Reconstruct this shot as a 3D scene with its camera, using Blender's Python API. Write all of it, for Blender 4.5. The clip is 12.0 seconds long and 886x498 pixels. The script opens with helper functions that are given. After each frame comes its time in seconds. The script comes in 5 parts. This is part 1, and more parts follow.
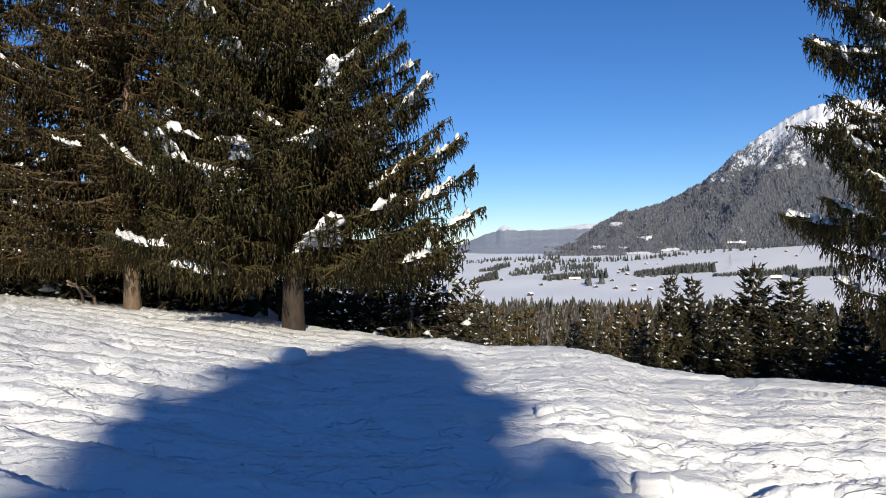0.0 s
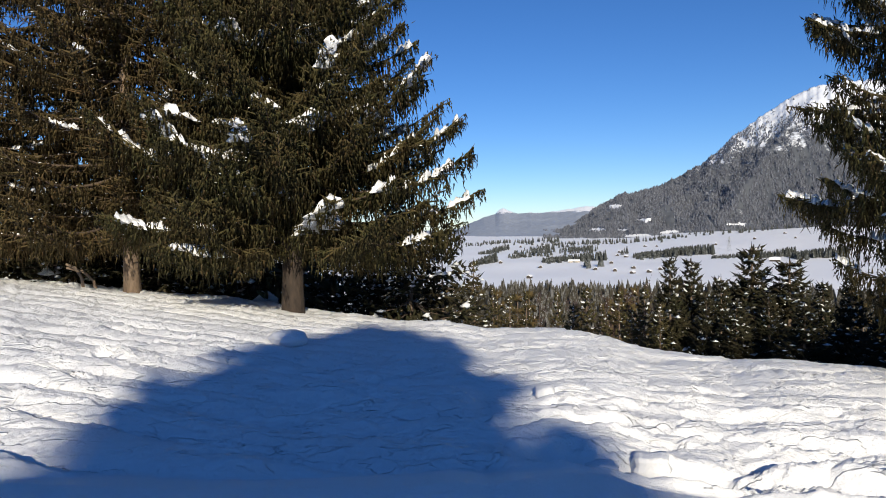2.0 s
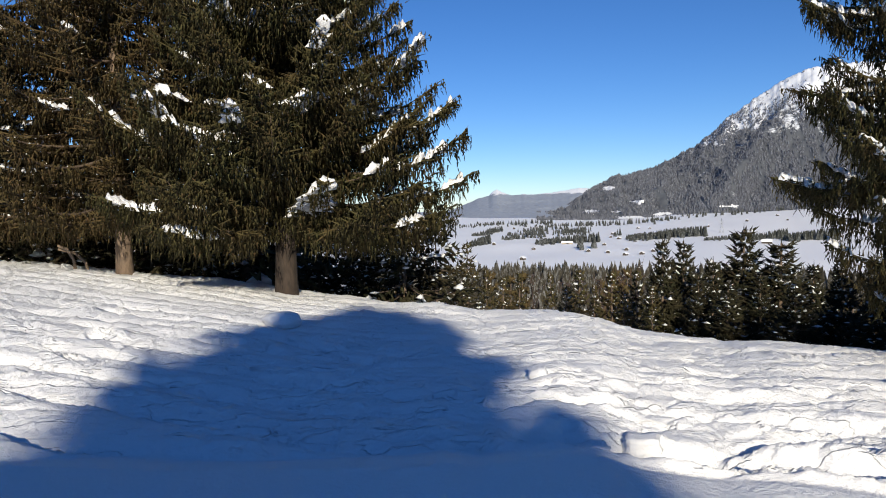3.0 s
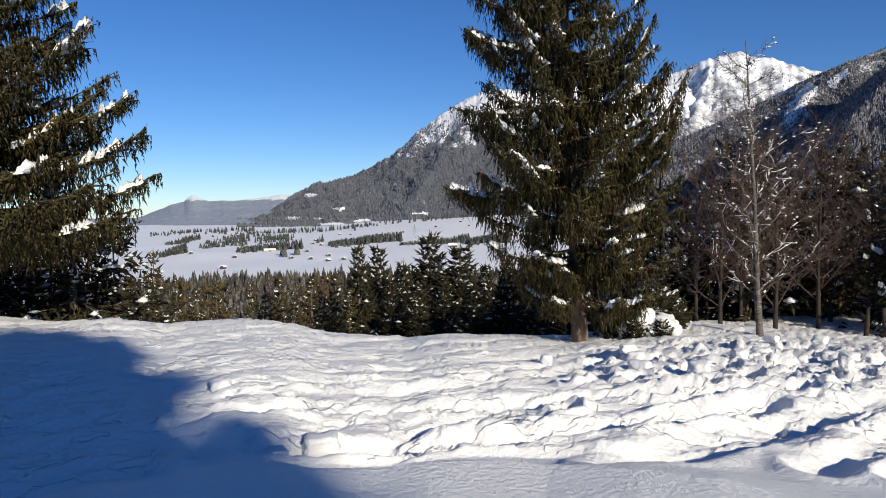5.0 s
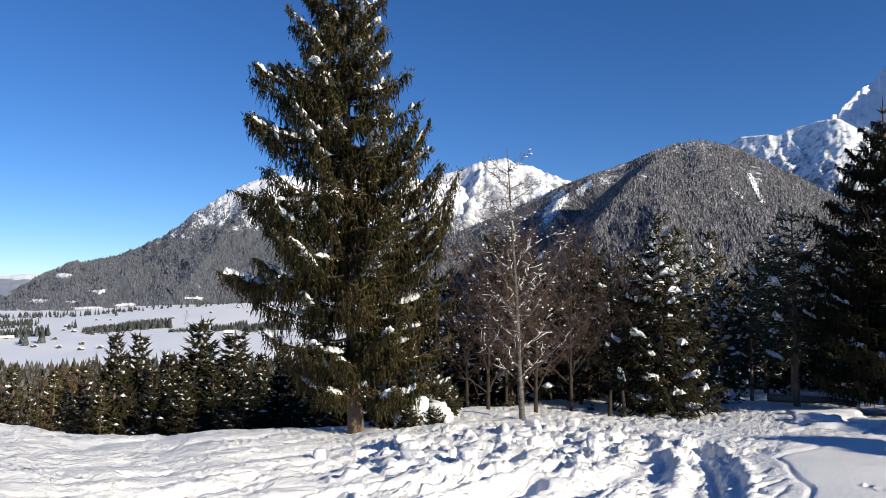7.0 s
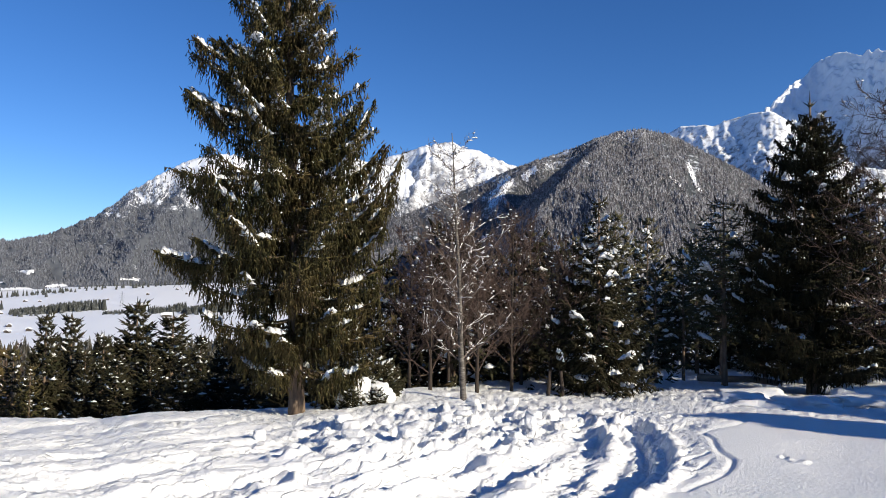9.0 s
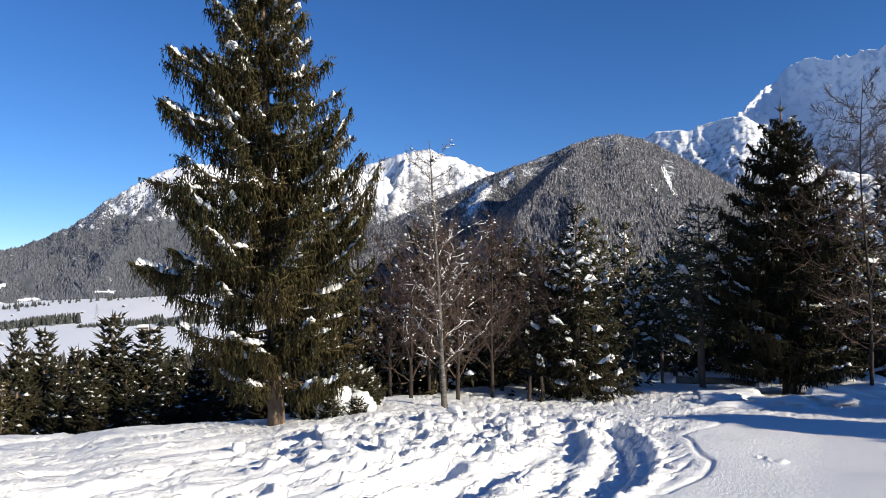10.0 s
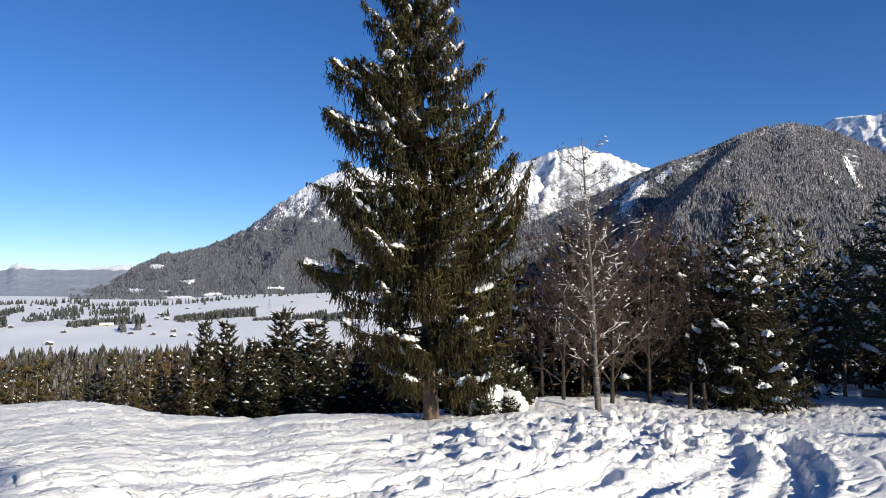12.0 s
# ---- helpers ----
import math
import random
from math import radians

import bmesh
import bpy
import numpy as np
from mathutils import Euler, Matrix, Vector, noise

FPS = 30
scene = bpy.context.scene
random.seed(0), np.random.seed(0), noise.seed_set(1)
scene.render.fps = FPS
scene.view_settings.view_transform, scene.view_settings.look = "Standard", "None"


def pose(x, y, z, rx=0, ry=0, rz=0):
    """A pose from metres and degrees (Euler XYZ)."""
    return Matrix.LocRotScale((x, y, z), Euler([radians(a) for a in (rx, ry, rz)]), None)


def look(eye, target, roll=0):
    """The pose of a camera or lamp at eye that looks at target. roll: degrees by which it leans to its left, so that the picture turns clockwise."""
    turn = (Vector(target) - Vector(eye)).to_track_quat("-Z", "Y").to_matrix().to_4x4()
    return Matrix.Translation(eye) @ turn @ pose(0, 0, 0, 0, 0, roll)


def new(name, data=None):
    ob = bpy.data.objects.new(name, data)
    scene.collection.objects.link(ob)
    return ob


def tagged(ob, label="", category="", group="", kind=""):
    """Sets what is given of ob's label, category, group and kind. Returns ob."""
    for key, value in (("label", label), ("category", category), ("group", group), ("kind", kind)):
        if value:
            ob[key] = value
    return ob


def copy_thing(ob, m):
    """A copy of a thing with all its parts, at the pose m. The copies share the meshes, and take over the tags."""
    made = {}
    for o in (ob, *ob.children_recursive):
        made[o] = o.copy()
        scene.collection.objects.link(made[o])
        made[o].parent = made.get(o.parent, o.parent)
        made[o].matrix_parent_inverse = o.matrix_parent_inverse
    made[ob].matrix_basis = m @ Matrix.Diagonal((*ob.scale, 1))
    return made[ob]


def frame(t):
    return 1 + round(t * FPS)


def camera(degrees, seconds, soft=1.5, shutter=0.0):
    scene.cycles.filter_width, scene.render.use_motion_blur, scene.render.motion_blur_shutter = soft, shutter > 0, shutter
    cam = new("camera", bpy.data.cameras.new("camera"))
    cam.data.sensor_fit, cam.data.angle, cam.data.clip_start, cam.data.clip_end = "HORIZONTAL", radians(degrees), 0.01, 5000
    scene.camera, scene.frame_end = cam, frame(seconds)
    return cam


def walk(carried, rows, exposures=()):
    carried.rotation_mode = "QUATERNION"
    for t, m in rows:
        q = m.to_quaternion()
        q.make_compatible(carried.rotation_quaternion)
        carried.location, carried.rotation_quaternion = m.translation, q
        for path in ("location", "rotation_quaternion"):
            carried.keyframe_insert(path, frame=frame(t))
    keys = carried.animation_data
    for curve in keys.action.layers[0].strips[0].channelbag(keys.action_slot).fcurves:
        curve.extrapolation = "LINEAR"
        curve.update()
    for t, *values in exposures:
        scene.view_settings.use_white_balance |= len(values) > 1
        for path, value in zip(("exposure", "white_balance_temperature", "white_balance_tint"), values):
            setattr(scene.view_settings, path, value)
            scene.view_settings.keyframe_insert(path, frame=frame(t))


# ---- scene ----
EYE, EXPO, KELVIN = 1.6, 0.66, 5780
cam = camera(66.48, 12.0, soft=1.0)
# seconds, place of the phone beside the walker's feet, heading to the right, pitch up, lean to the right
ROWS = [
    (0.0, 0.006, -0.008, 0.019, -0.00, -0.50, 1.00),
    (0.5, 0.004, 0.003, 0.020, -0.47, -1.53, 0.86),
    (1.0, -0.001, -0.012, 0.011, -0.34, -2.00, 1.06),
    (1.5, -0.005, -0.015, 0.009, -0.15, -1.94, 1.17),
    (2.0, 0.002, -0.004, 0.008, 0.04, -1.95, 1.16),
    (2.5, -0.003, 0.008, 0.016, -0.14, -2.93, 1.07),
    (2.7, -0.014, 0.004, 0.021, -0.40, -3.48, 1.12),
    (4.3, 0.183, -0.016, -0.020, 15.27, -2.89, 0.81),
    (4.5, 0.205, -0.001, -0.012, 17.44, -2.84, 0.94),
    (5.0, 0.224, -0.054, -0.010, 25.37, -3.37, 0.86),
    (5.5, 0.273, -0.051, -0.014, 31.11, 0.07, 1.09),
    (6.0, 0.312, -0.033, 0.032, 35.19, 0.27, -0.68),
    (6.5, 0.270, -0.108, 0.005, 38.25, 3.27, -0.48),
    (7.0, 0.309, -0.076, 0.012, 43.65, 3.92, -0.30),
    (9.0, 0.283, -0.153, -0.015, 48.29, 2.54, -0.71),
    (9.5, 0.288, -0.151, -0.016, 48.34, 2.42, -0.11),
    (10.0, 0.295, -0.158, -0.015, 50.04, 3.15, 0.21),
    (10.5, 0.291, -0.161, -0.018, 49.97, 3.41, 0.18),
    (11.0, 0.299, -0.155, -0.018, 47.93, 3.14, 0.18),
    (11.5, 0.297, -0.141, -0.014, 42.73, 2.68, -0.29),
    (12.0, 0.272, -0.150, -0.002, 37.31, 3.05, -0.36),
]
walk(cam, [(t, pose(x, y, EYE + z, 90 + pitch, 0, -head) @ pose(0, 0, 0, 0, 0, -lean)) for t, x, y, z, head, pitch, lean in ROWS],
     exposures=((0.0, EXPO - 0.13, KELVIN, 12), (4.3, EXPO - 0.15, KELVIN, 12), (5.0, EXPO - 0.22, KELVIN, 12), (6.0, EXPO - 0.25, KELVIN, 12), (7.0, EXPO, KELVIN, 12), (9.0, EXPO + 0.11, KELVIN, 12), (10.5, EXPO + 0.14, KELVIN, 12), (12.0, EXPO + 0.0, KELVIN, 12)))

# ---- world and sun ----
SUN_HEAD, SUN_UP = 174.0, 22.5   # degrees: heading towards the sun, height above the horizon
world = bpy.data.worlds.new("winter_sky")
scene.world = world
world.use_nodes = True
wt = world.node_tree
sky = wt.nodes.new("ShaderNodeTexSky")
sky.sky_type, sky.sun_disc = "NISHITA", False
sky.sun_elevation, sky.sun_rotation = radians(SUN_UP), radians(SUN_HEAD)
sky.altitude, sky.air_density, sky.dust_density, sky.ozone_density = 1700.0, 1.0, 0.0, 4.0
deep = wt.nodes.new("ShaderNodeHueSaturation")   # the deep blue of thin, dry mountain air
deep.inputs["Saturation"].default_value, deep.inputs["Hue"].default_value = 1.16, 0.506
wt.links.new(sky.outputs[0], deep.inputs["Color"])
wt.links.new(deep.outputs[0], wt.nodes["Background"].inputs[0])
wt.nodes["Background"].inputs[1].default_value = 0.068
sun = new("sun", bpy.data.lights.new("sun", "SUN"))
sun.data.energy, sun.data.angle, sun.data.color = 4.0, radians(0.53), (1.0, 0.85, 0.585)
sh, su = radians(SUN_HEAD), radians(SUN_UP)
sun.matrix_world = look((0, 0, 60), (-60 * math.sin(sh) * math.cos(su), -60 * math.cos(sh) * math.cos(su), 60 - 60 * math.sin(su)))

# ---- materials ----
def mat(name, rough=0.8):
    m = bpy.data.materials.new(name)
    m.use_nodes = True
    b = m.node_tree.nodes["Principled BSDF"]
    b.inputs["Roughness"].default_value = rough
    return m, m.node_tree.nodes, m.node_tree.links, b


def nz(n, l, scale, detail=4.0, vec=None, rough=0.55):
    t = n.new("ShaderNodeTexNoise")
    t.inputs["Scale"].default_value, t.inputs["Detail"].default_value, t.inputs["Roughness"].default_value = scale, detail, rough
    if vec is not None:
        l.new(vec, t.inputs["Vector"])
    return t.outputs["Fac"]


def ramp(n, l, fac, *stops):
    r = n.new("ShaderNodeValToRGB")
    while len(r.color_ramp.elements) < len(stops):
        r.color_ramp.elements.new(0.5)
    for e, (p, c) in zip(r.color_ramp.elements, stops):
        e.position, e.color = p, (*c, 1) if len(c) == 3 else c
    l.new(fac, r.inputs[0])
    return r.outputs[0]


def mix(n, l, fac, a, b, blend="MIX"):
    x = n.new("ShaderNodeMix")
    x.data_type, x.blend_type = "RGBA", blend
    for sock, val in ((x.inputs[0], fac), (x.inputs[6], a), (x.inputs[7], b)):
        if isinstance(val, (int, float)):
            sock.default_value = val
        elif isinstance(val, tuple):
            sock.default_value = (*val, 1)
        else:
            l.new(val, sock)
    return x.outputs[2]


def math_node(n, l, op, a, b=0.0):
    x = n.new("ShaderNodeMath")
    x.operation = op
    for sock, val in ((x.inputs[0], a), (x.inputs[1], b)):
        if isinstance(val, (int, float)):
            sock.default_value = val
        else:
            l.new(val, sock)
    return x.outputs[0]


def bump(n, l, b, height, strength, dist):
    u = n.new("ShaderNodeBump")
    u.inputs["Strength"].default_value, u.inputs["Distance"].default_value = strength, dist
    l.new(height, u.inputs["Height"])
    l.new(u.outputs[0], b.inputs["Normal"])


def place(n):
    return n.new("ShaderNodeNewGeometry").outputs["Position"]


def snow_material(name="snow", cracked=False):
    m, n, l, b = mat(name, 0.62)
    p = place(n)
    l.new(mix(n, l, nz(n, l, 1.7, 5, p), (0.865, 0.87, 0.885), (0.90, 0.905, 0.915)), b.inputs["Base Color"])
    grain = math_node(n, l, "ADD", nz(n, l, 22.0, 6, p), math_node(n, l, "MULTIPLY", nz(n, l, 150.0, 2, p), 0.35))
    bump(n, l, b, grain, 0.85, 0.034)
    b.inputs["Specular IOR Level"].default_value = 0.25
    if cracked:   # thin broken crust edges where the snow was trodden
        at = n.new("ShaderNodeAttribute")
        at.attribute_name = "trodden"
        lines = None
        for scale, levels, turn in ((0.55, 9.0, 0.12), (1.0, 8.0, -0.10)):
            mp = n.new("ShaderNodeMapping")
            mp.inputs["Scale"].default_value, mp.inputs["Rotation"].default_value = (0.42, 1.35, 0.0), (0, 0, turn)
            l.new(p, mp.inputs[0])
            q = math_node(n, l, "FRACT", math_node(n, l, "MULTIPLY", nz(n, l, scale, 5, mp.outputs[0], 0.55), levels))
            edge = n.new("ShaderNodeMapRange")
            edge.inputs["From Min"].default_value, edge.inputs["From Max"].default_value = 0.0, 0.06
            l.new(q, edge.inputs[0])
            h = edge.outputs[0]
            lines = h if lines is None else math_node(n, l, "ADD", lines, h)
        u = n.new("ShaderNodeBump")
        u.inputs["Strength"].default_value, u.inputs["Distance"].default_value = 1.0, 0.018
        l.new(math_node(n, l, "MULTIPLY", lines, at.outputs["Fac"]), u.inputs["Height"])
        l.new(b.inputs["Normal"].links[0].from_socket, u.inputs["Normal"])
        l.new(u.outputs[0], b.inputs["Normal"])
    return m


def needle_material(name, dark, light, brown):
    m, n, l, b = mat(name, 0.75)
    isl = n.new("ShaderNodeNewGeometry").outputs["Random Per Island"]
    c = ramp(n, l, isl, (0.0, dark), (0.55, light), (0.86, light), (1.0, brown))
    big = nz(n, l, 1.1, 3, place(n))
    c = mix(n, l, ramp(n, l, big, (0.35, (0, 0, 0)), (0.7, (1, 1, 1))), c, mix(n, l, 0.5, c, brown))
    l.new(c, b.inputs["Base Color"])
    b.inputs["Specular IOR Level"].default_value = 0.12
    return m


def bark_material(name, a, c, scale):
    m, n, l, b = mat(name, 0.9)
    tc = n.new("ShaderNodeTexCoord").outputs["Object"]
    mp = n.new("ShaderNodeMapping")
    mp.inputs["Scale"].default_value = (1, 1, 0.35)
    l.new(tc, mp.inputs[0])
    f = nz(n, l, scale, 6, mp.outputs[0], 0.7)
    l.new(ramp(n, l, f, (0.3, a), (0.7, c)), b.inputs["Base Color"])
    bump(n, l, b, f, 0.9, 0.03)
    return m


def birch_material():
    m, n, l, b = mat("birch_bark", 0.75)
    tc = n.new("ShaderNodeTexCoord").outputs["Object"]
    mp = n.new("ShaderNodeMapping")
    mp.inputs["Scale"].default_value = (3, 3, 11)
    l.new(tc, mp.inputs[0])
    f = nz(n, l, 2.2, 5, mp.outputs[0], 0.7)
    l.new(ramp(n, l, f, (0.40, (0.040, 0.032, 0.026)), (0.58, (0.15, 0.135, 0.12)), (0.75, (0.33, 0.31, 0.285))), b.inputs["Base Color"])
    bump(n, l, b, f, 0.6, 0.02)
    return m


def slope_material(name, bare, snow_from, snow_full, patch_scale, snowy=0.5):
    """Mountain ground: snow on rock or forest floor; more snow with height."""
    m, n, l, b = mat(name, 0.9)
    p = place(n)
    sep = n.new("ShaderNodeSeparateXYZ")
    l.new(p, sep.inputs[0])
    h = n.new("ShaderNodeMapRange")
    h.inputs["From Min"].default_value, h.inputs["From Max"].default_value = snow_from, snow_full
    h.inputs["To Min"].default_value, h.inputs["To Max"].default_value = 0.0, 1.0
    l.new(sep.outputs[2], h.inputs[0])
    f = math_node(n, l, "ADD", math_node(n, l, "MULTIPLY", nz(n, l, patch_scale, 7, p, 0.65), 0.9), math_node(n, l, "MULTIPLY", h.outputs[0], 0.55))
    fine = nz(n, l, patch_scale * 9, 4, p, 0.7)
    f = math_node(n, l, "ADD", f, math_node(n, l, "MULTIPLY", math_node(n, l, "SUBTRACT", fine, 0.5), 0.5))
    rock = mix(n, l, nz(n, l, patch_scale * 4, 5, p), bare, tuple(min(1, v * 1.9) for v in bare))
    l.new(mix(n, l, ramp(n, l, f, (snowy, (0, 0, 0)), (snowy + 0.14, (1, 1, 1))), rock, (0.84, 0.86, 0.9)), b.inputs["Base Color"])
    return m


def far_tree_material(name, dark, frost):
    m, n, l, b = mat(name, 0.9)
    isl = n.new("ShaderNodeNewGeometry").outputs["Random Per Island"]
    f = nz(n, l, 0.45, 3, place(n), 0.7)
    white = ramp(n, l, math_node(n, l, "ADD", f, math_node(n, l, "MULTIPLY", isl, 0.14)), (0.56, (0, 0, 0)), (0.70, (1, 1, 1)))
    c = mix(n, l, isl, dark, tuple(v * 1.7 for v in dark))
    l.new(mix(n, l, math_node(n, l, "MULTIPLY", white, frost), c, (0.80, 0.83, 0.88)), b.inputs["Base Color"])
    return m


def plain(name, a, c, scale, rough=0.8):
    m, n, l, b = mat(name, rough)
    f = nz(n, l, scale, 5, n.new("ShaderNodeTexCoord").outputs["Object"], 0.6)
    l.new(mix(n, l, f, a, c), b.inputs["Base Color"])
    bump(n, l, b, f, 0.4, 0.02)
    return m


SNOW = snow_material()
GROUND_SNOW = snow_material("trodden_snow", True)
NEEDLE = needle_material("spruce_needles", (0.024, 0.024, 0.012), (0.070, 0.066, 0.025), (0.094, 0.061, 0.028))
NEEDLE_BROWN = needle_material("old_spruce_needles", (0.029, 0.024, 0.014), (0.078, 0.063, 0.025), (0.112, 0.068, 0.031))
# Needles for trees in shade, coloured paler to lift the dark there.
NEEDLE_LIFTED = needle_material("shade_lifted_needles", (0.034, 0.037, 0.024), (0.076, 0.078, 0.040), (0.092, 0.068, 0.040))
# Near-black needles: the shade on firs, spruces and undergrowth is painted in.
NEEDLE_SHADE = needle_material("shade_darkened_needles", (0.011, 0.012, 0.008), (0.029, 0.030, 0.014), (0.040, 0.028, 0.015))
BARK = bark_material("spruce_bark", (0.07, 0.05, 0.036), (0.25, 0.18, 0.125), 9.0)
# Spruce bark darkened by colour for crown shade; brown trees and posts share it.
BARK_SHADE = bark_material("shade_darkened_bark", (0.016, 0.012, 0.009), (0.056, 0.039, 0.029), 9.0)
TWIG = bark_material("dead_twigs", (0.06, 0.045, 0.035), (0.17, 0.12, 0.085), 14.0)
BIRCH = birch_material()
BROWN = bark_material("brown_twigs", (0.045, 0.029, 0.023), (0.110, 0.070, 0.054), 6.0)
BIRCH_TWIG = bark_material("birch_twigs", (0.075, 0.055, 0.045), (0.21, 0.165, 0.14), 8.0)
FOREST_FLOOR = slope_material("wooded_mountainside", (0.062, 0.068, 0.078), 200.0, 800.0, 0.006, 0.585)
ROCK = slope_material("snowy_rock", (0.14, 0.135, 0.13), 100.0, 1300.0, 0.014, 0.60)
ALPINE = slope_material("alpine_snowfield", (0.20, 0.20, 0.21), -100.0, 2000.0, 0.010, 0.575)
SADDLE = slope_material("dotted_snowfield", (0.13, 0.13, 0.135), -100.0, 2000.0, 0.035, 0.50)
# Haze is in this colour: paler and bluer than the nearer wooded slopes.
HAZE_HILL = slope_material("haze_blue_wooded_hill", (0.20, 0.225, 0.27), 66.0, 92.0, 0.012, 0.76)
FAR_TREE = far_tree_material("frosted_conifers", (0.058, 0.053, 0.059), 0.38)
# Distance haze put into the conifers' colour, as in FOREST_FLOOR: bluer than FAR_TREE.
HAZE_TREE = far_tree_material("haze_blue_conifers", (0.056, 0.061, 0.078), 0.17)
HILL_FLOOR = slope_material("wooded_hillside", (0.040, 0.044, 0.046), 200.0, 1500.0, 0.006, 0.56)
VALLEY_TREE = far_tree_material("valley_conifers", (0.018, 0.020, 0.016), 0.12)
BAND_TREE = far_tree_material("forest_conifers", (0.026, 0.022, 0.013), 0.16)
HUT_WOOD = plain("weathered_boards", (0.030, 0.025, 0.021), (0.075, 0.058, 0.046), 3.0)
HUT_YELLOW = plain("ochre_plaster", (0.30, 0.25, 0.17), (0.38, 0.32, 0.22), 2.0)
STEEL = plain("galvanised_steel", (0.25, 0.26, 0.27), (0.4, 0.41, 0.42), 2.0, 0.5)
CUT_WOOD = plain("grey_timber", (0.14, 0.10, 0.07), (0.30, 0.22, 0.15), 6.0)

# ---- mesh and noise helpers ----
rng = np.random.default_rng(7)


def vnoise(x, y, seed=0):
    """Smooth value noise on the plane, 0 to 1."""
    xi, yi = np.floor(x).astype(np.int64), np.floor(y).astype(np.int64)
    fx, fy = x - xi, y - yi
    fx, fy = fx * fx * fx * (fx * (fx * 6 - 15) + 10), fy * fy * fy * (fy * (fy * 6 - 15) + 10)

    def h(a, b):
        n = (a * 374761393 + b * 668265263 + seed * 974634777) & 0xFFFFFFFF
        n = ((n ^ (n >> 13)) * 1274126177) & 0xFFFFFFFF
        n = ((n ^ (n >> 16)) * 2246822519) & 0xFFFFFFFF
        return ((n ^ (n >> 15)) & 0xFFFFFF) / 16777215.0
    a, b, c, d = h(xi, yi), h(xi + 1, yi), h(xi, yi + 1), h(xi + 1, yi + 1)
    return (a + (b - a) * fx) * (1 - fy) + (c + (d - c) * fx) * fy


def fbm(x, y, octaves=4, seed=0, gain=0.5):
    s, a, t = 0.0, 1.0, 0.0
    for k in range(octaves):
        s, t = s + a * vnoise(x * 2 ** k + 17.3 * k, y * 2 ** k - 9.1 * k, seed + k), t + a
        a *= gain
    return s / t


def ridged(x, y, octaves=4, seed=0):
    s, a, t = 0.0, 1.0, 0.0
    for k in range(octaves):
        s, t = s + a * (1 - np.abs(2 * vnoise(x * 2 ** k + 5.7 * k, y * 2 ** k + 3.3 * k, seed + k) - 1)), t + a
        a *= 0.5
    return s / t


def mesh_np(name, verts, faces, mats, index=None, smooth=True):
    """A mesh from arrays; faces all have the same number of corners."""
    verts, faces = np.asarray(verts, np.float32), np.asarray(faces, np.int32)
    me = bpy.data.meshes.new(name)
    me.vertices.add(len(verts))
    me.vertices.foreach_set("co", verts.ravel())
    k = faces.shape[1]
    me.loops.add(faces.size)
    me.loops.foreach_set("vertex_index", faces.ravel())
    me.polygons.add(len(faces))
    me.polygons.foreach_set("loop_start", np.arange(0, faces.size, k, dtype=np.int32))
    for m in mats:
        me.materials.append(m)
    if index is not None:
        me.polygons.foreach_set("material_index", np.asarray(index, np.int32))
    me.polygons.foreach_set("use_smooth", np.full(len(faces), smooth))
    me.update(calc_edges=True)
    return me


def join(parts):
    """Join (verts, tris) pairs into one."""
    vs, fs, o = [], [], 0
    for v, f in parts:
        if len(v):
            vs.append(v), fs.append(np.asarray(f) + o)
            o += len(v)
    return np.concatenate(vs), np.concatenate(fs)


def sheet(X, Y, Z):
    r, c = X.shape
    i = np.arange(r * c).reshape(r, c)
    q = np.stack([i[:-1, :-1], i[:-1, 1:], i[1:, 1:], i[1:, :-1]], -1).reshape(-1, 4)
    return np.stack([X, Y, Z], -1).reshape(-1, 3), q


def unit(v):
    return v / np.maximum(np.linalg.norm(v, axis=-1, keepdims=True), 1e-9)


def spindles(P, D, L, W, fine=True):
    """Needle-clad twigs: tapered three-sided spindles from P along D."""
    n = len(P)
    D = unit(D)
    A = unit(np.cross(D, np.where(np.abs(D[:, 2:3]) > 0.9, [[1.0, 0, 0]], [[0, 0, 1.0]])))
    B = np.cross(D, A)
    ph = rng.uniform(0, 6.28, n)
    rings = [(0.22, 0.9), (0.68, 0.75)] if fine else [(0.10, 1.15)]
    V = [P] if fine else []
    for k, (s, w) in enumerate(rings):
        for j in range(3):
            a = ph + j * 2.094 + k * 1.05
            V.append(P + D * (L * s)[:, None] + (A * np.cos(a)[:, None] + B * np.sin(a)[:, None]) * (W * w * rng.uniform(0.6, 1.3, n) * 0.5)[:, None])
    V.append(P + D * L[:, None])
    m = len(V)
    V = np.stack(V, 1).reshape(-1, 3)
    t = []
    for j in range(3):
        k = (j + 1) % 3
        if fine:
            t += [(0, 1 + k, 1 + j), (1 + j, 1 + k, 4 + j), (1 + k, 4 + k, 4 + j), (4 + j, 4 + k, 7)]
        else:
            t.append((j, k, 3))
    F = (np.arange(n)[:, None, None] * m + np.array(t)[None]).reshape(-1, 3)
    return V, F


